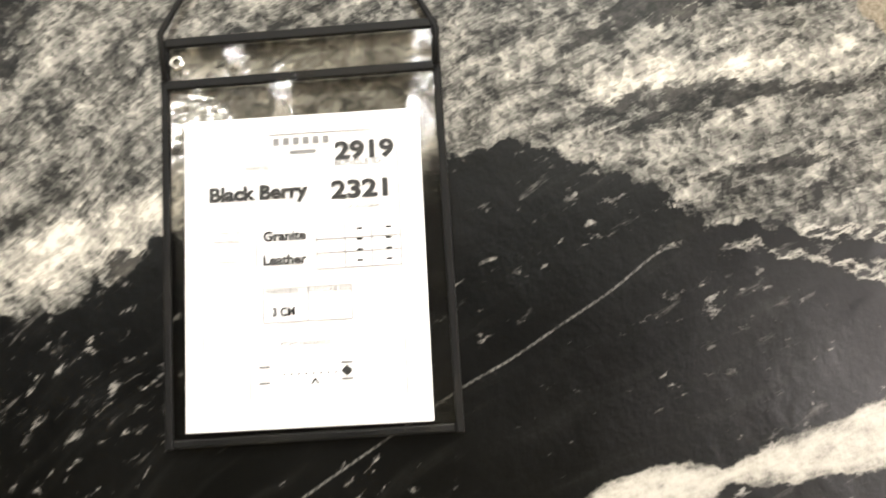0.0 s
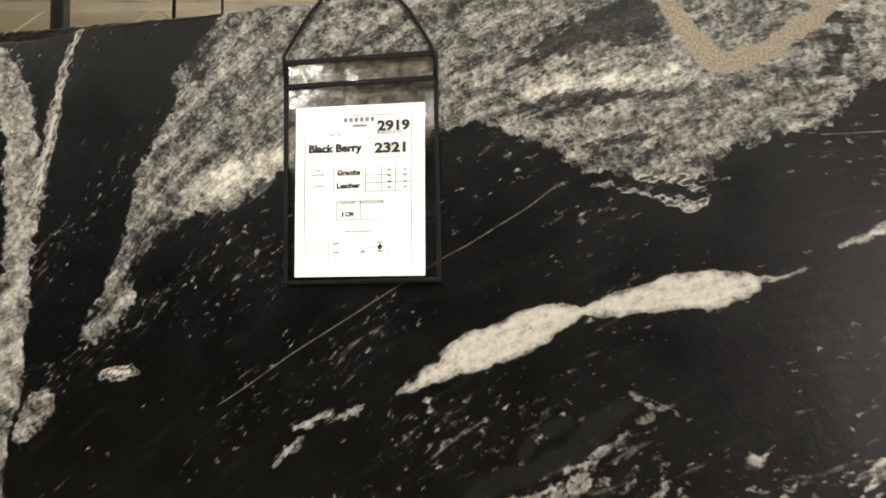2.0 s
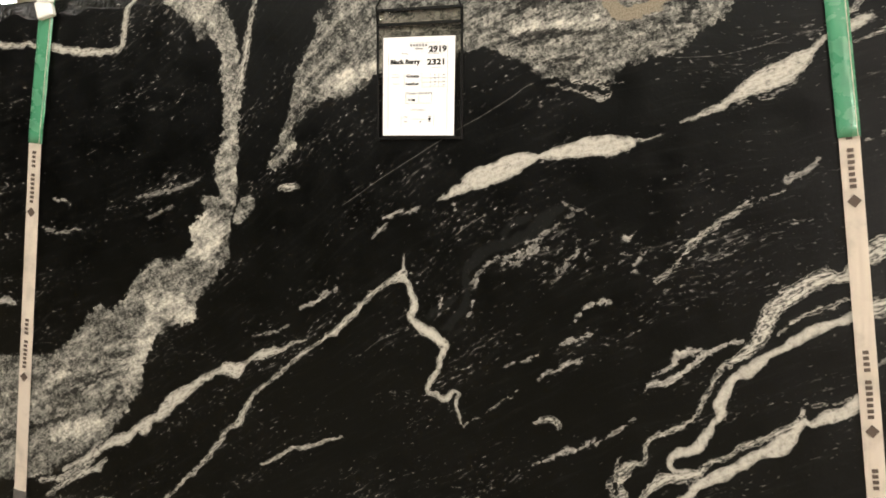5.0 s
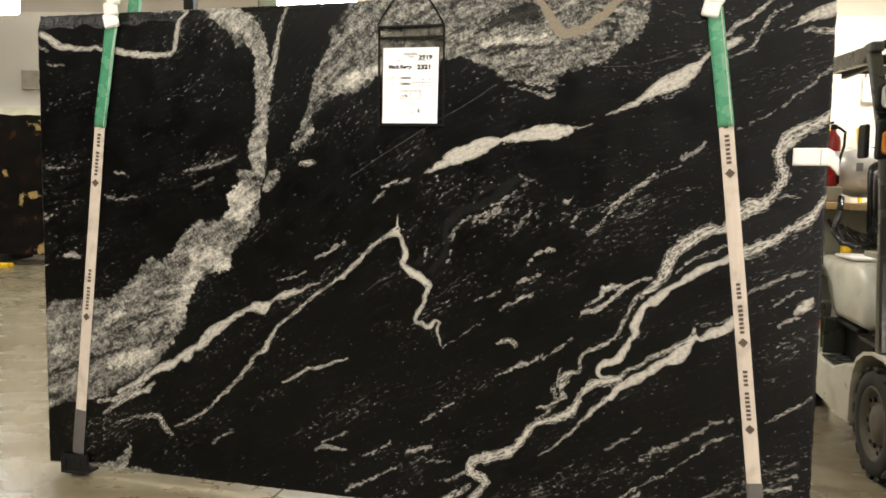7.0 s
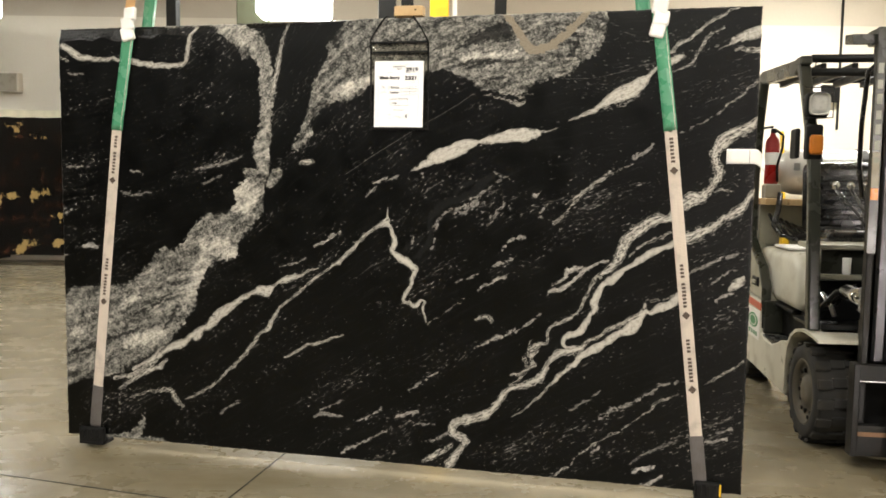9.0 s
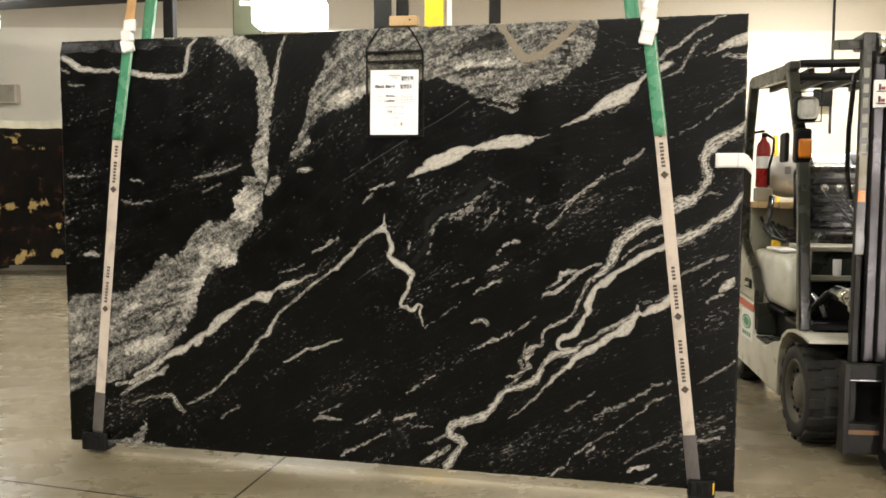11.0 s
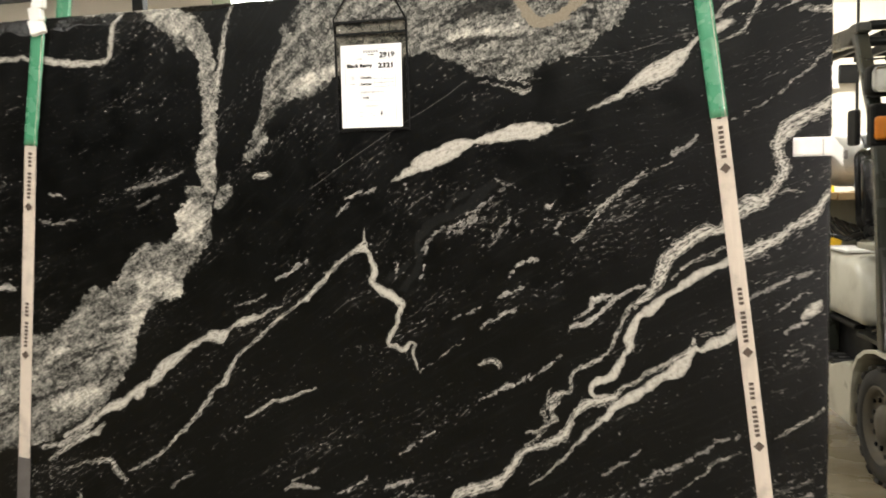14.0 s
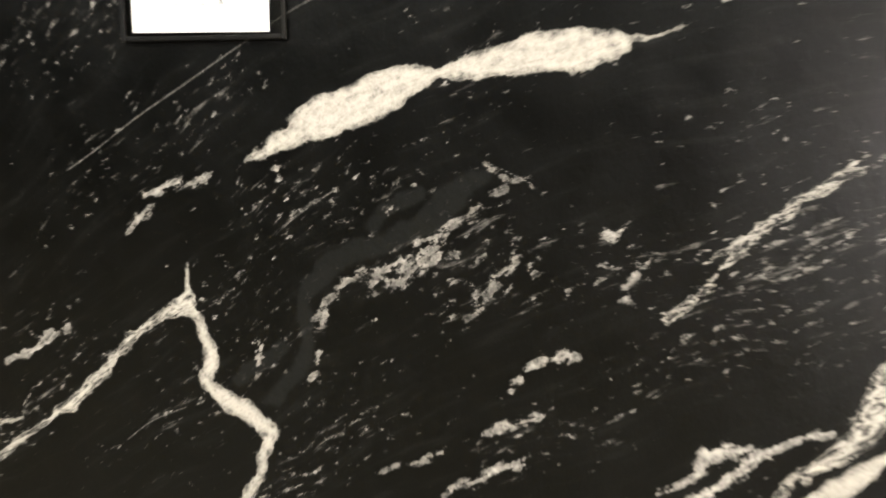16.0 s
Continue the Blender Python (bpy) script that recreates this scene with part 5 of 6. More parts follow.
# ---- the pouch and its sheet ----
def pouch():
    t = thing("label_pouch", pose(0, -0.003, 0), "clear vinyl ticket pouch with black bound edges on a cord", "ticket pouch")
    L, R, B, T = 0.0265, 0.2785, 1.521, 1.893
    part("back_film", box((L, -0.0012, B), (R, -0.0008, T)), FILM, t).visible_shadow = False
    # front film, bulged over the sheet
    bm = bmesh.new()
    nx, nz = 30, 44
    rows = []
    for j in range(nz + 1):
        row = []
        for i in range(nx + 1):
            a, c = i / nx, j / nz
            e = min(a, 1 - a) * 2
            y = -0.0030 - 0.0042 * min(1, e * 5) + 0.0009 * math.sin(9 * a + 14 * c) + 0.0012 * noise.noise((a * 9, c * 13, 2.0))
            row.append(bm.verts.new((L + a * (R - L), y, B + c * (T - B))))
        rows.append(row)
    for r0, r1 in zip(rows, rows[1:]):
        for i in range(nx):
            bm.faces.new((r0[i], r0[i + 1], r1[i + 1], r1[i]))
    part("front_film", bm, FILM, t, "clear vinyl front", True).visible_shadow = False
    w = 0.0062
    for nm, lo, hi in (("binding", (L - 0.004, -0.0050, B - 0.002), (L + w - 0.003, 0.0, T)), ("binding", (R - w + 0.003, -0.0050, B - 0.002), (R + 0.004, 0.0, T)),
                       ("binding", (L + 0.004, -0.0056, B - 0.001), (R - 0.004, 0.0005, B + 0.006)), ("bar", (L + 0.002, -0.0085, T - 0.009), (R - 0.002, -0.003, T)),
                       ("bar", (L + 0.002, -0.0085, T - 0.050), (R - 0.002, -0.0035, T - 0.041))):
        part(nm, box(lo, hi, 0.0015), BLACK, t, "black vinyl edge binding")
    part("grommet", lathe([(0.0035, -0.002), (0.0065, -0.003), (0.0075, 0.0), (0.0065, 0.003), (0.0035, 0.002)], 20, "Z"), CHROME, t, "brass-coloured metal eyelet", True).matrix_basis = pose(0.0415, -0.012, 1.866, 90)
    # cord over the top edge of the slab
    for name, pts in (("cord", [(L + 0.001, -0.006, T - 0.04), (L - 0.003, -0.007, T + 0.005), (0.038, -0.005, 1.925), (0.066, -0.004, 1.968), (0.086, -0.003, 1.992), (0.09, 0.004, 2.0), (0.096, 0.033, 2.0), (0.098, 0.036, 1.97)]),
                      ("cord", [(R - 0.001, -0.006, T - 0.045), (R + 0.002, -0.007, T - 0.01), (0.268, -0.005, 1.91), (0.238, -0.004, 1.962), (0.213, -0.003, 1.992), (0.209, 0.004, 2.0), (0.205, 0.033, 2.0), (0.203, 0.036, 1.97)])):
        part(name, tube(pts, 0.0032), BLACK, t, "thin black cord", True)
    return t


pouch()


def sheet():
    x0, z0, W, H = 0.0412, 1.5325, 0.2159, 0.2794
    t = thing("ticket_sheet", pose(x0, -0.0066, z0, 0, 0.6, 0), "white printed letter sheet with the stone's name and numbers", "paper sheet")
    bm = bmesh.new()
    g = bmesh.ops.create_grid(bm, x_segments=10, y_segments=12, size=0.5)["verts"]
    for v in g:
        a, c = v.co.x + 0.5, v.co.y + 0.5
        v.co = Vector((a * W, 0.0004 * math.sin(5 * a) * math.sin(4 * c), c * H))
    ext = bmesh.ops.extrude_face_region(bm, geom=list(bm.faces))["geom"]
    bmesh.ops.translate(bm, vec=(0, 0.0004, 0), verts=[v for v in ext if isinstance(v, bmesh.types.BMVert)])
    part("paper", bm, PAPER, t)

    def at(fx, fz):
        return pose(fx * W, -0.0009, (1 - fz) * H, 90)

    def put(words, fx0, fx1, fz, cap, mat=INK, bold=0.0):
        ob = lettering("print", words, cap * 1.4, mat, t, pose(0, 0, 0), bold)
        xs = [v.co.x for v in ob.data.vertices]
        k = (fx1 - fx0) * W / (max(xs) - min(xs))
        ob.matrix_basis = at(fx0, fz) @ Matrix.Diagonal((k, 1, 1, 1)) @ Matrix.Translation((-min(xs), 0, 0))
    put("2919", 0.640, 0.888, 0.155, 0.0158, bold=0.0009)
    put("2321", 0.618, 0.856, 0.284, 0.0158, bold=0.0009)
    put("Black Berry", 0.106, 0.522, 0.272, 0.0125, bold=0.0008)
    put("Granite", 0.330, 0.508, 0.411, 0.0086, bold=0.0004)
    put("Leather", 0.328, 0.510, 0.488, 0.0086, bold=0.0004)
    put("3 CM", 0.362, 0.455, 0.652, 0.0074, bold=0.0003)
    for words, a, b2, z, cap in (("NAME", 0.26, 0.36, 0.178, 0.005), ("BUNDLE ID", 0.638, 0.83, 0.178, 0.0055), ("TYPE OF", 0.13, 0.235, 0.385, 0.0035), ("MATERIAL", 0.12, 0.24, 0.412, 0.0035),
                                 ("FINISH", 0.145, 0.23, 0.478, 0.0035), ("THICKNESS", 0.34, 0.47, 0.582, 0.0036), ("AVG SLAB SIZE", 0.505, 0.69, 0.582, 0.0036),
                                 ("MOHS HARDNESS", 0.395, 0.60, 0.747, 0.004), ("LOCATIONS", 0.66, 0.82, 0.322, 0.0036)):
        put(words, a, b2, z, cap, INK_GREY)

    def rule(name, fx0, fz0, fx1, fz1, mat=INK_GREY, th=0.0007):
        lo = (min(fx0, fx1) * W - th / 2, -0.0011, (1 - max(fz0, fz1)) * H - th / 2)
        hi = (max(fx0, fx1) * W + th / 2, -0.0006, (1 - min(fz0, fz1)) * H + th / 2)
        part(name, box(lo, hi), mat, t)
    for a in ((0.075, 0.155, 0.075, 0.93), (0.90, 0.07, 0.90, 0.93), (0.36, 0.062, 0.80, 0.062), (0.30, 0.36, 0.30, 0.51), (0.55, 0.36, 0.55, 0.51), (0.67, 0.36, 0.67, 0.51),
              (0.78, 0.36, 0.78, 0.51), (0.55, 0.51, 0.90, 0.51), (0.55, 0.46, 0.90, 0.46), (0.55, 0.415, 0.90, 0.415), (0.325, 0.565, 0.69, 0.565), (0.325, 0.672, 0.69, 0.672),
              (0.325, 0.565, 0.325, 0.672), (0.51, 0.565, 0.51, 0.672), (0.69, 0.565, 0.69, 0.672), (0.265, 0.80, 0.265, 0.91), (0.72, 0.80, 0.72, 0.91)):
        rule("ruled_line", *a)
    # makers' mark as plain bars, table entries, scale marks
    for k in range(6):
        rule("mark_bar", 0.38 + k * 0.042, 0.075, 0.405 + k * 0.042, 0.098, INK_GREY, 0.0002)
    rule("mark_bar", 0.45, 0.118, 0.56, 0.128, INK_GREY, 0.0002)
    for r in range(4):
        for c in (0.72, 0.84):
            rule("table_entry", c, 0.385 + r * 0.034, c + 0.022, 0.390 + r * 0.034, INK, 0.0004)
    for cx, z, r in ((0.325, 0.835, 0.0085), (0.66, 0.832, 0.0085)):
        for dz in (-1, 1):
            rule("scale_mark", cx - 0.022, z + dz * 0.028, cx + 0.022, z + dz * 0.022, INK_GREY, 0.0003)
    for k in range(8):
        rule("scale_tick", 0.40 + k * 0.03, 0.833, 0.408 + k * 0.03, 0.838, INK_GREY, 0.0004)
    bm = bmesh.new()
    box((-0.0006, -0.0003, -0.0055), (0.0006, 0.0003, 0.0), bm=bm, m=pose(0, 0, 0, 0, -35, 0))
    box((-0.0006, -0.0003, -0.0055), (0.0006, 0.0003, 0.0), bm=bm, m=pose(0, 0, 0, 0, 35, 0))
    part("pointer", bm, INK, t).matrix_basis = pose(0.53 * W, -0.0009, 0.148 * H)
    bm = bmesh.new()
    box((-0.0035, -0.0003, -0.0035), (0.0035, 0.0003, 0.0035), bm=bm, m=pose(0, 0, 0, 0, 45, 0))
    part("gem_mark", bm, INK, t).matrix_basis = pose(0.66 * W, -0.0009, 0.168 * H)


sheet()


def edge_label():
    """White label stuck at the slab's edge, its free end curling back past the corner."""
    t = thing("edge_label", pose(0, 0, 0), "white adhesive label stuck to the slab's edge, free end curled", "label")
    pts = [(1.492, -0.0015, 0)] + [(1.50 + 0.1 * k / 6, -0.0018, 0) for k in range(1, 7)] + [(1.61, 0.002, -0.004), (1.62, 0.012, -0.012), (1.63, 0.018, -0.024), (1.638, 0.014, -0.034)]
    bm = ribbon([Vector((x, y, 1.415 + z)) for x, y, z in pts], 0.058, 0.0012, (0, 0, 1))
    part("label_strip", bm, WHITE, t, "", True)
    # grey strip drawn as the shade of a crease in the label
    part("crease_shade", box((1.577, -0.0032, 1.387), (1.579, -0.0024, 1.443)), INK_GREY, t)


edge_label()


def wood_block():
    t = thing("wood_block", pose(0.19, 0.012, 1.9985, 0, 0.8, 0), "small pale pine block resting on the slab's top edge", "wood block")
    part("block", box((-0.062, -0.02, 0), (0.062, 0.03, 0.042), 0.003), WOOD, t)
    part("nail_head", cyl((0.03, -0.0215, 0.024), (0.03, -0.019, 0.024), 0.004, seg=10), STEEL_DARK, t)


wood_block()


# ---- the forklift ----
FORK = pose(2.56, 1.05, 0, 0, 0, 5.0)


def wheel(parent, x, y, r, w, name, lugs=16):
    """Solid tyre with tread blocks on a bolted rim, its holes black discs; faces -x."""
    ty = part("tyre", lathe([(r * 0.66, -w / 2), (r * 0.70, -w / 2 - 0.006), (r * 0.9, -w / 2 - 0.004), (r * 0.955, -w / 2 + 0.02), (r * 0.955, w / 2 - 0.02), (r * 0.9, w / 2), (r * 0.6, w / 2), (r * 0.66, -w / 2)], 48), RUBBER, parent, "dusty black tyre", True)
    ty.matrix_basis = pose(x, y, r)
    for k in range(lugs):
        bm = bmesh.new()
        for q in range(3):
            box((-w / 2 - 0.004 + q * w * 0.34, -0.030 + q * 0.012, r * 0.92), (-w / 2 + (q + 1) * w * 0.34, 0.020 + q * 0.012, r * 1.0), 0.006, bm)
        part("tread_block", bm, RUBBER, ty).matrix_basis = pose(0, 0, 0, 360 / lugs * k)
    rim = part("rim", lathe([(r * 0.67, -w / 2 + 0.002), (r * 0.63, -w / 2 - 0.005), (r * 0.57, -w / 2 + 0.022), (r * 0.36, -w / 2 + 0.034), (r * 0.30, -w / 2 + 0.012), (r * 0.12, -w / 2 + 0.008), (0.001, -w / 2 + 0.008)], 36), RIM, parent, "dusty painted steel rim", True)
    rim.matrix_basis = pose(x, y, r)
    for k in range(8):
        bm = cyl((-w / 2 + 0.018, 0, r * 0.44), (-w / 2 + 0.036, 0, r * 0.44), r * 0.05, seg=6)
        part("bolt", bm, STEEL_DARK, rim).matrix_basis = pose(0, 0, 0, 45 * k + 15)
        # black discs painted for the dark inside the rim's holes
        bm = cyl((-w / 2 + 0.020, 0, r * 0.52), (-w / 2 + 0.029, 0, r * 0.52), r * 0.04, seg=10)
        part("rim_hole_shade", bm, BLACK, rim).matrix_basis = pose(0, 0, 0, 45 * k + 37)
    return ty


def forklift():
    t = thing("forklift", FORK, "cream and grey forklift truck with dark mast, parked on the floor", "forklift")
    X = -0.53
    # body: sill with wheel arches and step, engine hood, counterweight
    sill = [(0.306, 0.15), (1.27, 0.17), (1.36, 0.40), (1.55, 0.45), (1.55, 0.61), (0.87, 0.585), (0.855, 0.40), (0.80, 0.378), (0.62, 0.378), (0.42, 0.44), (0.33, 0.45), (0.29, 0.40)]
    for x0, x1 in ((X, X + 0.12), (-X - 0.12, -X)):
        part("side_panel", prism(sill, x0, x1, 0.012), CREAM, t, "cream painted side panel")
        part("side_shoulder", prism([(0.87, 0.59), (1.55, 0.615), (1.62, 0.80), (1.50, 1.0), (1.34, 0.98), (1.12, 0.82), (0.92, 0.70)], x0 + 0.02, x1, 0.012), GUARD_PALE, t, "olive beige shoulder panel")
    # raised black block, standing in for the shade inside the slot
    part("slot_shade", box((X + 0.008, 1.02, 0.665), (X + 0.03, 1.17, 0.725), 0.01), BLACK, t)
    part("slot_handle", box((X + 0.0, 1.05, 0.68), (X + 0.016, 1.13, 0.705), 0.006), GUARD_PALE, t)
    part("chassis", box((X + 0.13, -0.12, 0.16), (-X - 0.13, 1.5, 0.40), 0.015), STEEL_DARK, t)
    part("step_plate", box((X + 0.01, 0.42, 0.383), (X + 0.3, 0.84, 0.396), 0.004), STEEL_DARK, t, "dark ribbed step plate")
    for k in range(5):
        part("step_rib", box((X + 0.02, 0.46 + 0.075 * k, 0.397), (X + 0.2, 0.475 + 0.075 * k, 0.402)), STEEL, t)
    # black plate that stands in for shade in the step cavity
    part("step_recess_shade", box((X + 0.125, 0.40, 0.40), (X + 0.17, 1.0, 0.60), 0.01), BLACK, t)
    part("step_end", box((X + 0.015, 0.84, 0.40), (X + 0.13, 0.875, 0.60), 0.008), GUARD, t)
    hood = [(0.40, 0.60), (0.37, 0.74), (0.41, 0.86), (0.52, 0.925), (1.26, 0.915), (1.32, 0.84), (1.24, 0.60)]
    part("hood", prism(hood, X + 0.07, -X - 0.07, 0.05), CREAM, t, "glossy cream engine hood under the seat", True)
    # thin white block for the dirty papers lying on the hood
    part("hood_papers", box((-0.44, 0.66, 0.93), (-0.30, 0.98, 0.945), 0.006), WHITE, t, "dirty pale papers on the hood")
    part("hood_seal", box((X + 0.075, 0.50, 0.575), (-X - 0.075, 1.24, 0.598), 0.008), BLACK, t)
    part("counterweight", prism([(1.30, 0.46), (1.60, 0.50), (1.70, 0.30), (1.86, 0.50), (1.84, 0.90), (1.70, 1.00), (1.40, 0.98), (1.30, 0.80)], X + 0.04, -X - 0.04, 0.03), CREAM, t, "cream cast counterweight", True)
    stripe = bmesh.new()
    prism([(0.872, 0.535), (1.50, 0.558), (1.50, 0.60), (0.872, 0.578)], X - 0.003, X + 0.004, 0, stripe)
    part("red_stripe", stripe, STRIPE_RED, t, "faded red stripe")
    lab = part("side_label", box((X - 0.003, 0.885, 0.345), (X + 0.001, 1.17, 0.528), 0.0005), WHITE, t, "white label with a green oval")
    oval = cyl((X - 0.0055, 0, 0), (X - 0.003, 0, 0), 0.045, seg=28)
    part("label_oval", oval, GREEN_LABEL, lab).matrix_basis = pose(0, 1.03, 0.455) @ Matrix.Diagonal((1, 2.4, 1, 1))
    part("oval_ring", lathe([(0.030, -0.001), (0.034, -0.001), (0.034, 0.001), (0.030, 0.001), (0.030, -0.001)], 28), WHITE, lab).matrix_basis = pose(X - 0.0062, 1.03, 0.455) @ Matrix.Diagonal((1, 2.4, 1, 1))
    for k in range(4):
        part("label_bar", box((X - 0.0045, 0.93 + 0.055 * k, 0.365), (X - 0.003, 0.962 + 0.055 * k, 0.392)), GREEN_LABEL, lab)
    # fender: an arch over the front wheel that ends in a flat lip
    bm = bmesh.new()
    prev = None
    arch = [(0.305, 0.19), (0.30, 0.34), (0.275, 0.44), (0.22, 0.51), (0.13, 0.555), (0.03, 0.575), (-0.10, 0.575), (-0.22, 0.562)]
    for a, c in arch:
        ring = [bm.verts.new(v) for v in ((X - 0.012, a, c), (X + 0.24, a, c), (X + 0.24, a - 0.012, c - 0.014), (X - 0.012, a - 0.012, c - 0.014))]
        if prev:
            for k in range(4):
                bm.faces.new((prev[k], prev[(k + 1) % 4], ring[(k + 1) % 4], ring[k]))
        else:
            bm.faces.new(ring)
        prev = ring
    bm.faces.new(prev[::-1])
    part("fender", bm, CREAM, t, "cream front fender")
    # black plate behind the tyre, painted as the shade of the well
    part("wheel_well_shade", box((X + 0.23, -0.20, 0.20), (X + 0.26, 0.30, 0.555), 0.006), BLACK, t)
    for side in (-1, 1):
        for y, r, w, xx in ((0.0, 0.255, 0.20, 0.43), (1.42, 0.225, 0.16, 0.41)):
            w0 = thing("wheel", pose(side * xx, 0, 0, 0, 0, 0 if side < 0 else 180), "", "")
            for k in ("label", "category"):
                if k in w0:
                    del w0[k]
            w0.parent = t
            wheel(w0, 0, y if side < 0 else -y, r, w, "wheel")
    # overhead guard: bowed front posts, rear posts that sweep down into the body, roof bars along the truck
    front_edge = [(0.03, 0.575), (0.10, 1.245), (0.145, 1.49), (0.32, 1.84), (0.40, 1.975)]
    for sx in (-1, 1):
        xf = sx * 0.500
        post = front_edge + [(0.335, 1.975), (0.265, 1.83), (0.095, 1.48), (0.055, 1.245), (-0.035, 0.575)]
        part("guard_post", prism(post, xf - 0.03, xf + 0.03, 0.010), GUARD, t, "olive grey guard post")
        rear = [(1.19, 2.0), (1.27, 1.70), (1.325, 1.35), (1.335, 0.99), (1.30, 0.95), (1.14, 0.855), (0.99, 0.785), (0.90, 0.67), (0.885, 0.42)]
        inner = [(0.855, 0.42), (0.87, 0.68), (0.965, 0.81), (1.12, 0.885), (1.26, 0.975), (1.275, 1.02), (1.262, 1.35), (1.205, 1.70), (1.12, 2.0)]
        part("guard_post", prism(rear + inner, xf - 0.028, xf + 0.028, 0.012), GUARD, t, "olive grey guard post sweeping down to the step")
        part("guard_rail", prism([(0.34, 1.945), (0.39, 1.992), (1.12, 2.025), (1.20, 2.0), (1.10, 1.945), (0.41, 1.91)], xf - 0.03, xf + 0.03, 0.010), GUARD, t, "olive grey roof rail")
        part("roof_corner", box((xf - 0.032, 0.30, 1.95), (xf + 0.032, 0.40, 2.0), 0.012), GUARD, t)
    for k in range(6):
        x = -0.40 + k * 0.16
        part("roof_bar", box((x - 0.016, 0.34, 1.925), (x + 0.016, 1.13, 1.965), 0.006), STEEL_DARK, t)
    for y, z in ((0.32, 1.985), (0.335, 1.915), (1.13, 1.975)):
        part("roof_tube", cyl((-0.47, y, z), (0.47, y, z), 0.022, seg=14), STEEL_DARK, t, "", True)
    # seat on a beige deck, footwell painted as shade, dash
    part("seat_cushion", box((-0.25, 0.58, 0.965), (0.25, 1.00, 1.06), 0.04, segments=4), BLACK_GLOSS, t, "shiny black vinyl seat", True)
    back = part("seat_back", box((-0.265, 0.93, 1.02), (0.265, 1.04, 1.47), 0.06, segments=5, m=pose(0, -0.08, 0.12, -7)), BLACK_GLOSS, t, "shiny black vinyl backrest", True)
    for k in range(5):
        part("seat_rib", box((-0.17, 0.916, 1.10 + k * 0.06), (0.17, 0.936, 1.14 + k * 0.06), 0.009, m=pose(0, -0.08, 0.12, -7)), BLACK_GLOSS, back)
    for sx in (-1, 1):
        part("seat_bolster", box((sx * 0.225 - 0.03, 0.88, 1.06), (sx * 0.225 + 0.03, 0.95, 1.40), 0.025, segments=3, m=pose(0, -0.08, 0.12, -7)), BLACK_GLOSS, back, "", True)
    part("seat_deck", box((-0.42, 0.30, 0.965), (0.44, 0.58, 0.992), 0.006), GUARD_PALE, t, "beige seat deck")
    part("deck_beam", box((-0.42, 0.30, 0.80), (0.44, 0.348, 0.83), 0.006), GUARD_PALE, t, "beige deck beam")
    # black sheet in place of the footwell's shade
    part("footwell_shade", box((-0.36, 0.35, 0.40), (0.44, 0.36, 0.79)), BLACK, t)
    # pale panel's shade put into its colour by using the dark guard paint
    part("deck_panel_shaded", box((-0.36, 0.35, 0.80), (0.44, 0.36, 0.96)), GUARD, t)
    cup = part("cup", lathe([(0.001, 0.0), (0.042, 0.0), (0.046, 0.01), (0.05, 0.10), (0.047, 0.10), (0.044, 0.012), (0.001, 0.008)], 20, "Z"), WHITE, None, "", True)
    tagged(cup, "white cup standing on the forklift's deck beam", "cup")
    cup.matrix_basis = FORK @ pose(-0.235, 0.324, 0.83) @ Matrix.Diagonal((0.46, 0.46, 0.9, 1))
    part("floor_plate", box((-0.46, -0.06, 0.555), (0.44, 0.46, 0.575), 0.004), STEEL_DARK, t)
    for k in range(4):
        bm = tube([(-0.44 + 0.03 * k, 0.30, 0.60), (-0.42 + 0.035 * k, 0.16, 0.66 + 0.02 * k), (-0.36 + 0.02 * k, 0.10, 0.76), (-0.28, 0.05, 0.80 - 0.02 * k)], 0.011)
        part("hydraulic_hose", bm, BLACK_GLOSS, t, "", True)
    part("pedal", box((-0.40, 0.06, 0.60), (-0.31, 0.16, 0.62), 0.006, m=pose(0, 0, 0, -12)), STEEL, t, "worn steel pedal")
    part("pedal_arm", tube([(-0.355, 0.12, 0.63), (-0.37, 0.16, 0.70), (-0.40, 0.2, 0.74)], 0.012), STEEL, t, "", True)
    part("dash", prism([(-0.06, 0.60), (-0.10, 0.95), (0.08, 1.04), (0.14, 0.98), (0.10, 0.60)], -0.22, 0.42, 0.02), STEEL_DARK, t)
    sw = part("steering_wheel", lathe([(0.150 + 0.013 * math.cos(a), 0.013 * math.sin(a)) for a in [2 * math.pi * k / 8 for k in range(9)]], 28, "Z"), BLACK_GLOSS, t, "", True)
    sw.matrix_basis = pose(0.0, 0.32, 1.17, -55)
    part("steering_column", cyl((0.0, 0.08, 1.0), (0.0, 0.32, 1.17), 0.025, seg=12), BLACK, t)
    for k in range(3):
        x0 = -0.34 + 0.075 * k
        lv = part("lever", tube([(-0.20 + 0.03 * k, 0.06, 0.99), (-0.24 + 0.04 * k, 0.14, 1.14), (x0, 0.24, 1.29)], 0.008), BLACK_GLOSS, t, "black hydraulic lever", True)
        part("knob", lathe([(0.001, -0.022), (0.014, -0.014), (0.019, 0.0), (0.014, 0.016), (0.001, 0.022)], 14, "Z"), CHROME, lv, "bright worn knob", True).matrix_basis = pose(x0, 0.245, 1.31)
    # lamps on the front post
    hl = part("headlight", box((-0.545, 0.11, 1.655), (-0.425, 0.20, 1.79), 0.03, segments=3), BLACK, t)
    part("lens", box((-0.533, 0.098, 1.668), (-0.437, 0.115, 1.778), 0.026, segments=3), LAMPGLASS, hl, "clear headlamp lens")
    part("lamp_cage", tube([(-0.55, 0.13, 1.81), (-0.420, 0.10, 1.81), (-0.420, 0.10, 1.655), (-0.55, 0.13, 1.65)], 0.004), STEEL_DARK, t)
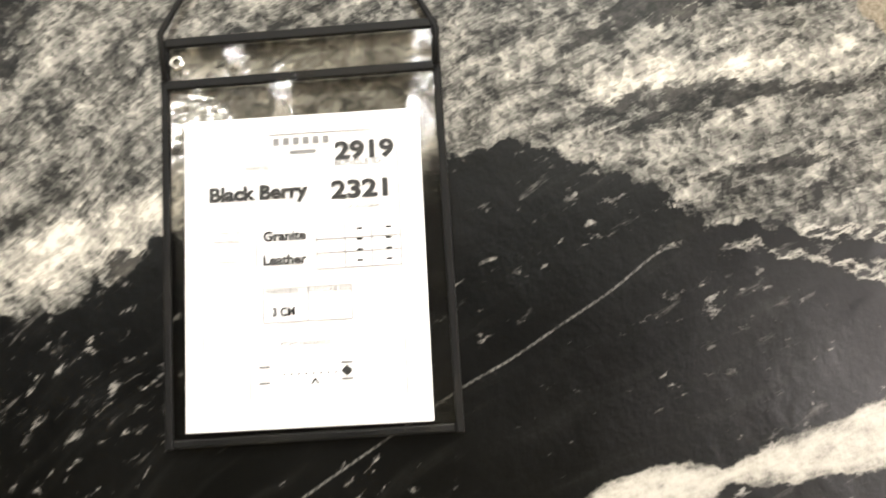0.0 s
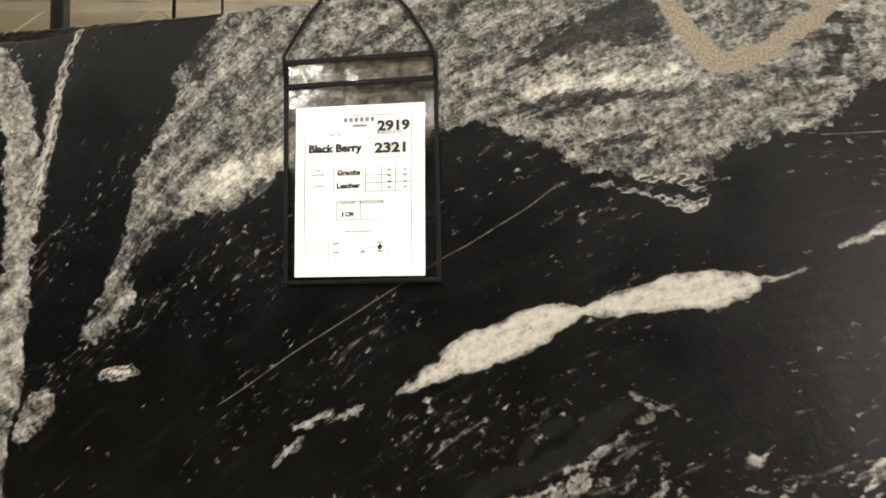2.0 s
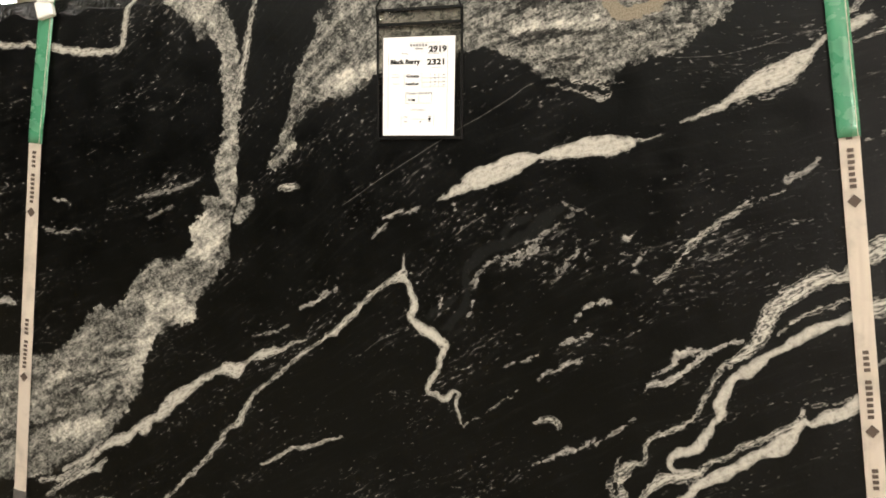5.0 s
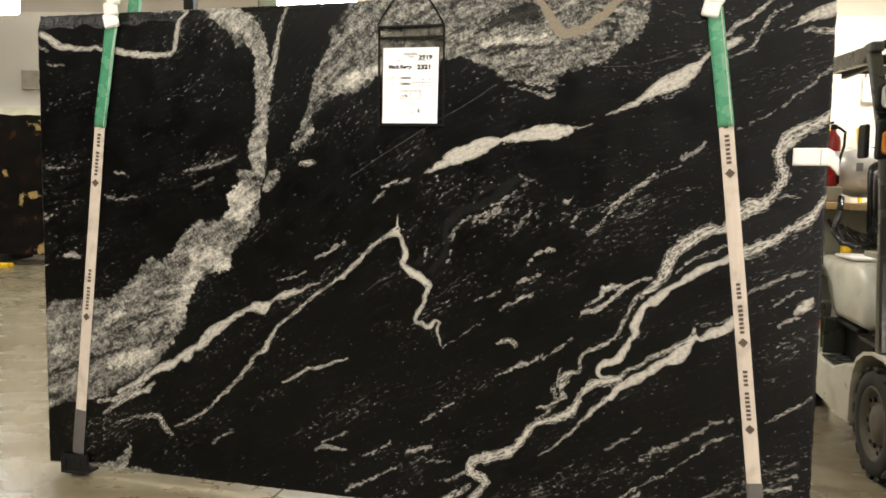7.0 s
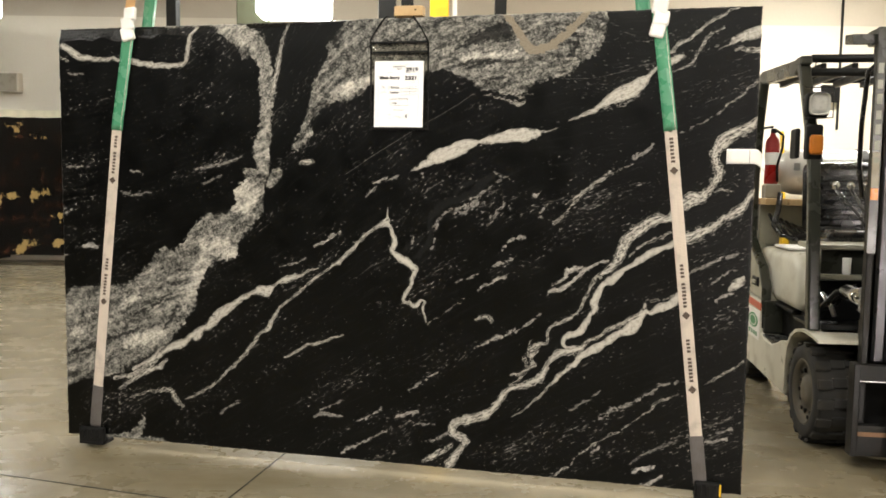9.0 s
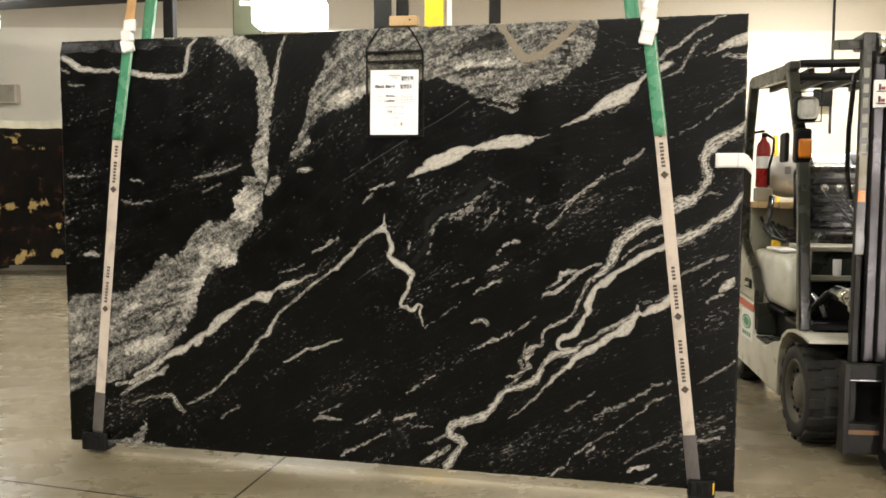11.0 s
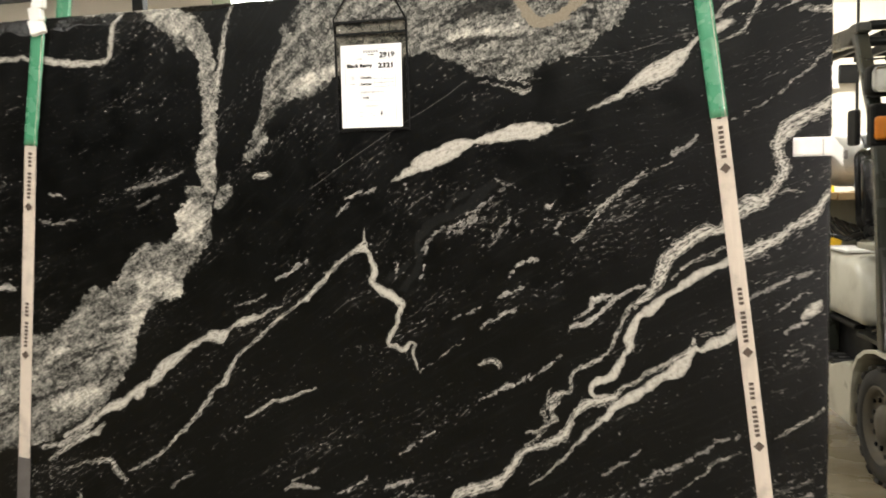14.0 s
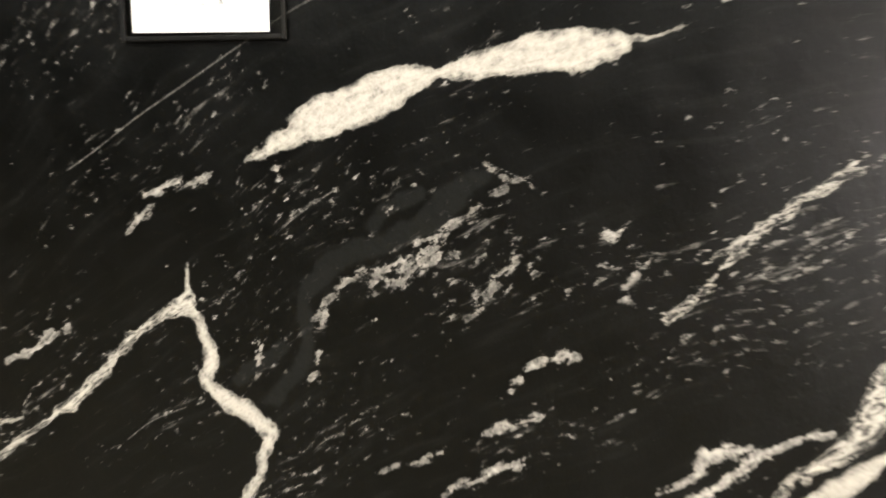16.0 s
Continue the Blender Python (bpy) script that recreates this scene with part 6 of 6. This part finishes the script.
    ind = part("indicator_housing", box((-0.545, 0.08, 1.44), (-0.465, 0.15, 1.62), 0.015), BLACK, t)
    part("indicator", box((-0.535, 0.055, 1.465), (-0.470, 0.09, 1.565), 0.014, segments=3), AMBER, ind, "orange turn signal lens")
    part("mirror", box((-0.56, 0.22, 1.45), (-0.535, 0.33, 1.61), 0.012), BLACK, t)
    part("grab_rail", tube([(-0.30, -0.14, 1.90), (-0.335, -0.10, 1.86), (-0.345, -0.08, 1.60), (-0.345, -0.08, 1.40), (-0.33, -0.10, 1.25)], 0.012), BLACK_GLOSS, t, "", True)
    # gas tank, shelf and clutter behind the seat
    tk = part("gas_tank", lathe([(0.001, -0.36), (0.09, -0.35), (0.13, -0.31), (0.150, -0.25), (0.152, -0.2), (0.152, 0.24), (0.14, 0.30), (0.09, 0.35), (0.001, 0.36)], 32), TANK, t, "grey gas cylinder lying across the rear", True)
    tk.matrix_basis = pose(0.04, 1.50, 1.40)
    part("tank_collar", lathe([(0.08, -0.40), (0.09, -0.40), (0.09, -0.34), (0.08, -0.34), (0.08, -0.40)], 24), TANK, tk)
    part("tank_label", box((-0.28, -0.154, 0.01), (-0.24, -0.148, 0.06), 0.002), INK_GREY, tk)
    for x in (-0.12, 0.18):
        part("tank_strap", lathe([(0.154, -0.025), (0.160, -0.025), (0.160, 0.025), (0.154, 0.025), (0.154, -0.025)], 32), STEEL_DARK, tk).matrix_basis = pose(x, 0, 0)
    part("tank_bracket", box((-0.40, 1.36, 0.96), (0.40, 1.64, 1.19), 0.01), STEEL_DARK, t)
    for q in range(3):
        x0 = -0.475 + q * 0.145
        part("wood_shelf", box((x0, 1.10, 1.185 - 0.004 * (q % 2)), (x0 + 0.138, 1.36, 1.225 - 0.004 * (q % 2)), 0.004), WOOD, t, "pale wooden board")
    part("rear_panel", box((-0.46, 1.28, 0.92), (0.40, 1.31, 1.18), 0.006), GUARD_PALE, t, "olive beige panel under the shelf")
    part("cable_clutter", tube([(-0.38, 1.12, 1.26), (-0.40, 1.08, 1.15), (-0.43, 1.05, 1.06), (-0.40, 1.0, 1.0), (-0.33, 0.98, 0.98), (-0.26, 0.96, 1.0)], 0.018), BLACK_GLOSS, t, "", True)
    for k in range(6):
        x0 = -0.42 + 0.035 * k
        bm = tube([(x0, 1.20, 1.12 - 0.015 * k), (x0 + 0.02, 1.08, 1.03), (x0 + 0.06, 1.03, 0.965 + 0.01 * (k % 3)), (x0 + 0.13, 1.0, 1.0 + 0.02 * (k % 2))], 0.011)
        part("hose", bm, BLACK_GLOSS, t, "", True)
    part("yellow_cap", box((-0.40, 0.98, 0.925), (-0.35, 1.03, 0.985), 0.008), YELLOW, t)
    ex = part("fire_extinguisher", lathe([(0.001, 0.0), (0.06, 0.0), (0.066, 0.012), (0.066, 0.33), (0.055, 0.37), (0.028, 0.395), (0.022, 0.42), (0.001, 0.42)], 24, "Z"), RED, None, "", True)
    tagged(ex, "red fire extinguisher with a black hose on the forklift's shelf", "extinguisher")
    ex.matrix_basis = FORK @ pose(-0.415, 1.22, 1.318) @ Matrix.Diagonal((0.66, 0.66, 0.78, 1))
    part("valve", box((-0.02, -0.02, 0.42), (0.03, 0.02, 0.46), 0.006), STEEL_DARK, ex)
    part("handle", box((-0.06, -0.012, 0.46), (0.07, 0.012, 0.478), 0.005, m=pose(0, 0, 0, 0, -8, 0)), STEEL_DARK, ex)
    part("hose", tube([(0.03, -0.02, 0.44), (0.085, -0.05, 0.40), (0.075, -0.07, 0.30), (0.03, -0.08, 0.15), (0.04, -0.07, 0.02)], 0.012), BLACK, ex, "", True)
    part("label_band", lathe([(0.0665, 0.16), (0.0675, 0.16), (0.0675, 0.26), (0.0665, 0.26)], 24, "Z"), WHITE, ex, "white label band")
    part("extinguisher_stand", box((-0.46, 1.17, 1.226), (-0.36, 1.27, 1.316), 0.01), OLIVE_PALE, t, "dusty pale bracket")
    # mast: an outer channel with a lettered plate, two inner rails, rollers, a head arm
    for sx in (-1, 1):
        for k, (xx, ww, z1, y0) in enumerate(((0.382, 0.030, 2.02, -0.375), (0.325, 0.043, 2.015, -0.385), (0.272, 0.043, 2.01, -0.395), (0.219, 0.043, 2.0, -0.405))):
            bm = box((sx * xx - ww / 2, y0, 0.50 if k else 0.14), (sx * xx + ww / 2, y0 + 0.035, z1 - (0.14 if k else 0)), 0.005)
            box((sx * xx - 0.007, y0 + 0.03, 0.50 if k else 0.14), (sx * xx + 0.007, -0.31, z1), 0.003, bm)
            part("mast_channel", bm, STEEL_BLUE if k else STEEL_DARK, t, "worn blue-grey steel mast rail" if k else "dark steel mast channel")
            if k in (1, 2):
                part("mast_roller", cyl((sx * xx - 0.014, y0 + 0.02, z1 - 0.062), (sx * xx + 0.014, y0 + 0.02, z1 - 0.062), 0.044, seg=24), CHROME, t, "bright mast roller", True)
                part("roller_cheek", box((sx * xx - 0.022, y0 - 0.002, z1 - 0.13), (sx * xx - 0.016, y0 + 0.05, z1), 0.002), STEEL_DARK, t)
        part("lift_cylinder", cyl((sx * 0.17, -0.26, 0.15), (sx * 0.17, -0.26, 1.7), 0.035, seg=16), STEEL_DARK, t, "", True)
        part("lift_chain", box((sx * 0.13 - 0.02, -0.34, 0.3), (sx * 0.13 + 0.02, -0.325, 1.9), 0.003), STEEL_DARK, t)
        part("tilt_cylinder", cyl((sx * 0.32, 0.06, 0.765), (sx * 0.305, -0.20, 0.755), 0.042, seg=18), CHROME, t, "bright tilt cylinder", True)
        part("tilt_bracket", box((sx * 0.31 - 0.05, -0.30, 0.70), (sx * 0.31 + 0.05, -0.19, 0.825), 0.012), STEEL, t)
    # black sheet added behind the rails so the gaps between them read dark
    part("mast_gap_sheet", box((-0.37, -0.308, 0.14), (0.37, -0.300, 1.90)), BLACK, t)
    part("mast_head", prism([(-0.38, 1.93), (-0.38, 2.018), (-0.24, 2.018), (-0.24, 1.95)], -0.398, -0.345, 0.006), GUARD, t)
    part("mast_head_arm", prism([(-0.36, 1.945), (-0.36, 1.99), (-0.25, 2.005), (-0.25, 1.96)], -0.500, -0.36, 0.004), GUARD, t, "olive arm at the mast head")
    for z in (0.62, 1.25, 1.95):
        part("mast_crossmember", box((-0.35, -0.22, z - 0.05), (0.35, -0.19, z + 0.05), 0.006), STEEL_DARK, t)
    front = part("mast_front_plate", box((-0.405, -0.388, 1.00), (-0.365, -0.378, 2.005), 0.002), GUARD, t, "olive plate with pale raised bars")
    for k in range(6):
        z = 1.835 - k * 0.068
        bm = box((-0.397, -0.3905, z - 0.024), (-0.374, -0.388, z + 0.022 - 0.006 * (k % 2)), 0.0008)
        part("plate_bar", bm, PLATE_BAR, front)
    part("plate_disc", cyl((-0.386, -0.3925, 1.425), (-0.386, -0.388, 1.425), 0.013, seg=20), PLATE_BAR, front)
    part("reflector_white", box((-0.402, -0.391, 1.30), (-0.370, -0.387, 1.46), 0.001), OLIVE_PALE, front, "dusty white reflector strip")
    part("reflector_amber", box((-0.402, -0.392, 1.245), (-0.370, -0.387, 1.298), 0.001), AMBER, front, "amber reflector strip")
    wl = part("warning_label", box((-0.358, -0.402, 1.675), (-0.290, -0.397, 1.80), 0.003), WHITE, t, "white warning label with red marks")
    for z in (1.690, 1.745):
        part("label_mark", box((-0.345, -0.404, z), (-0.305, -0.402, z + 0.006)), INK, wl)
        part("label_mark", box((-0.337, -0.404, z + 0.008), (-0.327, -0.402, z + 0.036)), INK, wl)
        part("label_mark", box((-0.325, -0.404, z + 0.010), (-0.308, -0.402, z + 0.024)), RED, wl)
    # carriage and forks
    for z0, z1 in ((0.07, 0.215), (0.415, 0.495)):
        part("carriage_plate", box((-0.445, -0.44, z0), (0.445, -0.40, z1), 0.006), STEEL_DARK, t)
    part("carriage_edge", box((-0.42, -0.444, 0.417), (0.42, -0.4405, 0.424), 0.001), STEEL, t, "scraped bare steel edge")
    for x in (-0.435, -0.10, 0.10, 0.435):
        part("carriage_upright", box((x - 0.014, -0.45, 0.07), (x + 0.014, -0.38, 0.50), 0.004), STEEL_DARK, t, "scuffed dark steel carriage upright")
    part("carriage_wear_strip", box((-0.42, -0.443, 0.165), (0.42, -0.439, 0.185)), worn("rusty edge", (0.22, 0.12, 0.06), 0.7, amount=0.5, scale=20), t, "rust-coloured worn edge")
    for sx in (-1, 1):
        part("fork", prism([(-0.455, 0.52), (-0.455, 0.06), (-0.51, 0.035), (-1.48, 0.035), (-1.50, 0.045), (-0.60, 0.085), (-0.50, 0.12), (-0.495, 0.52)], sx * 0.225 - 0.065, sx * 0.225 + 0.065, 0.004), STEEL_DARK, t, "dark steel fork")
        part("fork_clip", cyl((sx * 0.265, -0.475, 0.52), (sx * 0.265, -0.475, 0.56), 0.014, seg=12), CHROME, t)
    return t


forklift()


# ---- the far side of the hall ----
def stored_slab(x0, x1, d, h, lean, label, stone):
    t = thing("stored_slab", ROOM @ pose((x0 + x1) / 2, d, 0.16, lean), label, "stone slab", "slabs on the rack")
    bm = bmesh.new()
    w = (x1 - x0) / 2
    n = 60
    top = [(-w + 2 * w * k / n, h + 0.015 * noise.noise((k * 0.4, x0, 0.0))) for k in range(n + 1)]
    f = bm.faces.new([bm.verts.new((a, 0, c)) for a, c in [(w, 0), (-w, 0)] + top])
    ext = bmesh.ops.extrude_face_region(bm, geom=[f])["geom"]
    bmesh.ops.translate(bm, vec=(0, 0.03, 0), verts=[v for v in ext if isinstance(v, bmesh.types.BMVert)])
    part("stone", bm, stone, t)
    return t


def rack():
    t = thing("slab_rack", ROOM @ pose(-6.2, 11.9, 0), "low steel rack with yellow feet carrying stored slabs", "rack")
    for x in (-2.6, -0.6, 1.35):
        part("rack_beam", box((x - 0.05, -0.35, 0.06), (x + 0.05, 0.5, 0.16), 0.006), STEEL_DARK, t)
        part("rack_foot", box((x - 0.10, -0.45, 0.0), (x + 0.22, -0.30, 0.06), 0.01), YELLOW, t, "yellow painted foot")
        part("rack_upright", box((x - 0.04, 0.36, 0.16), (x + 0.04, 0.44, 2.0), 0.006), STEEL_DARK, t)


rack()
stored_slab(-9.1, -4.45, 11.75, 2.02, -4, "polished dark brown granite slab with gold patches on a rack", BROWN)
stored_slab(-9.2, -4.42, 11.86, 2.14, -4, "cream stone slab leaning behind a dark one on a rack", CREAM_STONE)


def far_things():
    t = thing("wall_box", ROOM @ pose(-6.72, WALL_D, 2.75), "beige speaker box fixed high on the wall", "wall box")
    part("case", box((-0.17, -0.16, -0.15), (0.14, 0.0, 0.15), 0.02), WALL_UP, t)
    part("grille", box((-0.15, -0.168, -0.13), (0.12, -0.160, 0.13), 0.004), OLIVE_PALE, t)
    t = thing("electrical_cabinet", ROOM @ pose(-2.52, 10.6, 3.2), "olive grey cabinet hung from a steel column", "cabinet")
    part("case", box((-0.2, -0.12, -0.3), (0.18, 0.1, 0.55), 0.02), OLIVE, t)
    part("louvre", box((0.19, -0.1, 0.0), (0.32, -0.08, 0.02), 0.003), STEEL_DARK, t)
    part("louvre", box((0.19, -0.1, 0.05), (0.32, -0.08, 0.07), 0.003), STEEL_DARK, t)
    part("hanger", cyl((0, 0, 0.55), (0, 0, CEIL_Z - 3.2), 0.02, seg=10), STEEL_DARK, t)
    t = thing("monitor", ROOM @ pose(5.85, WALL_D - 0.09, 2.74), "small black screen on a white wall bracket", "monitor")
    part("screen", box((-0.13, -0.06, -0.13), (0.15, 0.0, 0.13), 0.01), BLACK, t)
    part("bracket", box((-0.25, 0.0, -0.2), (-0.10, 0.088, 0.15), 0.01), WHITE, t)
    part("cable", cyl((-0.2, 0.05, 0.1), (-0.2, 0.05, 0.5), 0.008, seg=8), STEEL_DARK, t)
    t = thing("step_ladder", ROOM @ pose(5.30, WALL_D - 0.62, 0), "yellow step ladder leaning by the white wall", "ladder")
    for s in (-1, 1):
        part("rail", prism([(0.0, 0.0), (0.07, 0.0), (0.42, 2.15), (0.36, 2.15)], s * 0.2 - 0.02, s * 0.2 + 0.02, 0.004), YELLOW, t, "yellow ladder rail")
    for k in range(6):
        part("rung", box((-0.18, 0.02 + 0.055 * k, 0.3 + 0.31 * k), (0.18, 0.10 + 0.055 * k, 0.325 + 0.31 * k), 0.004), TANK, t)


far_things()
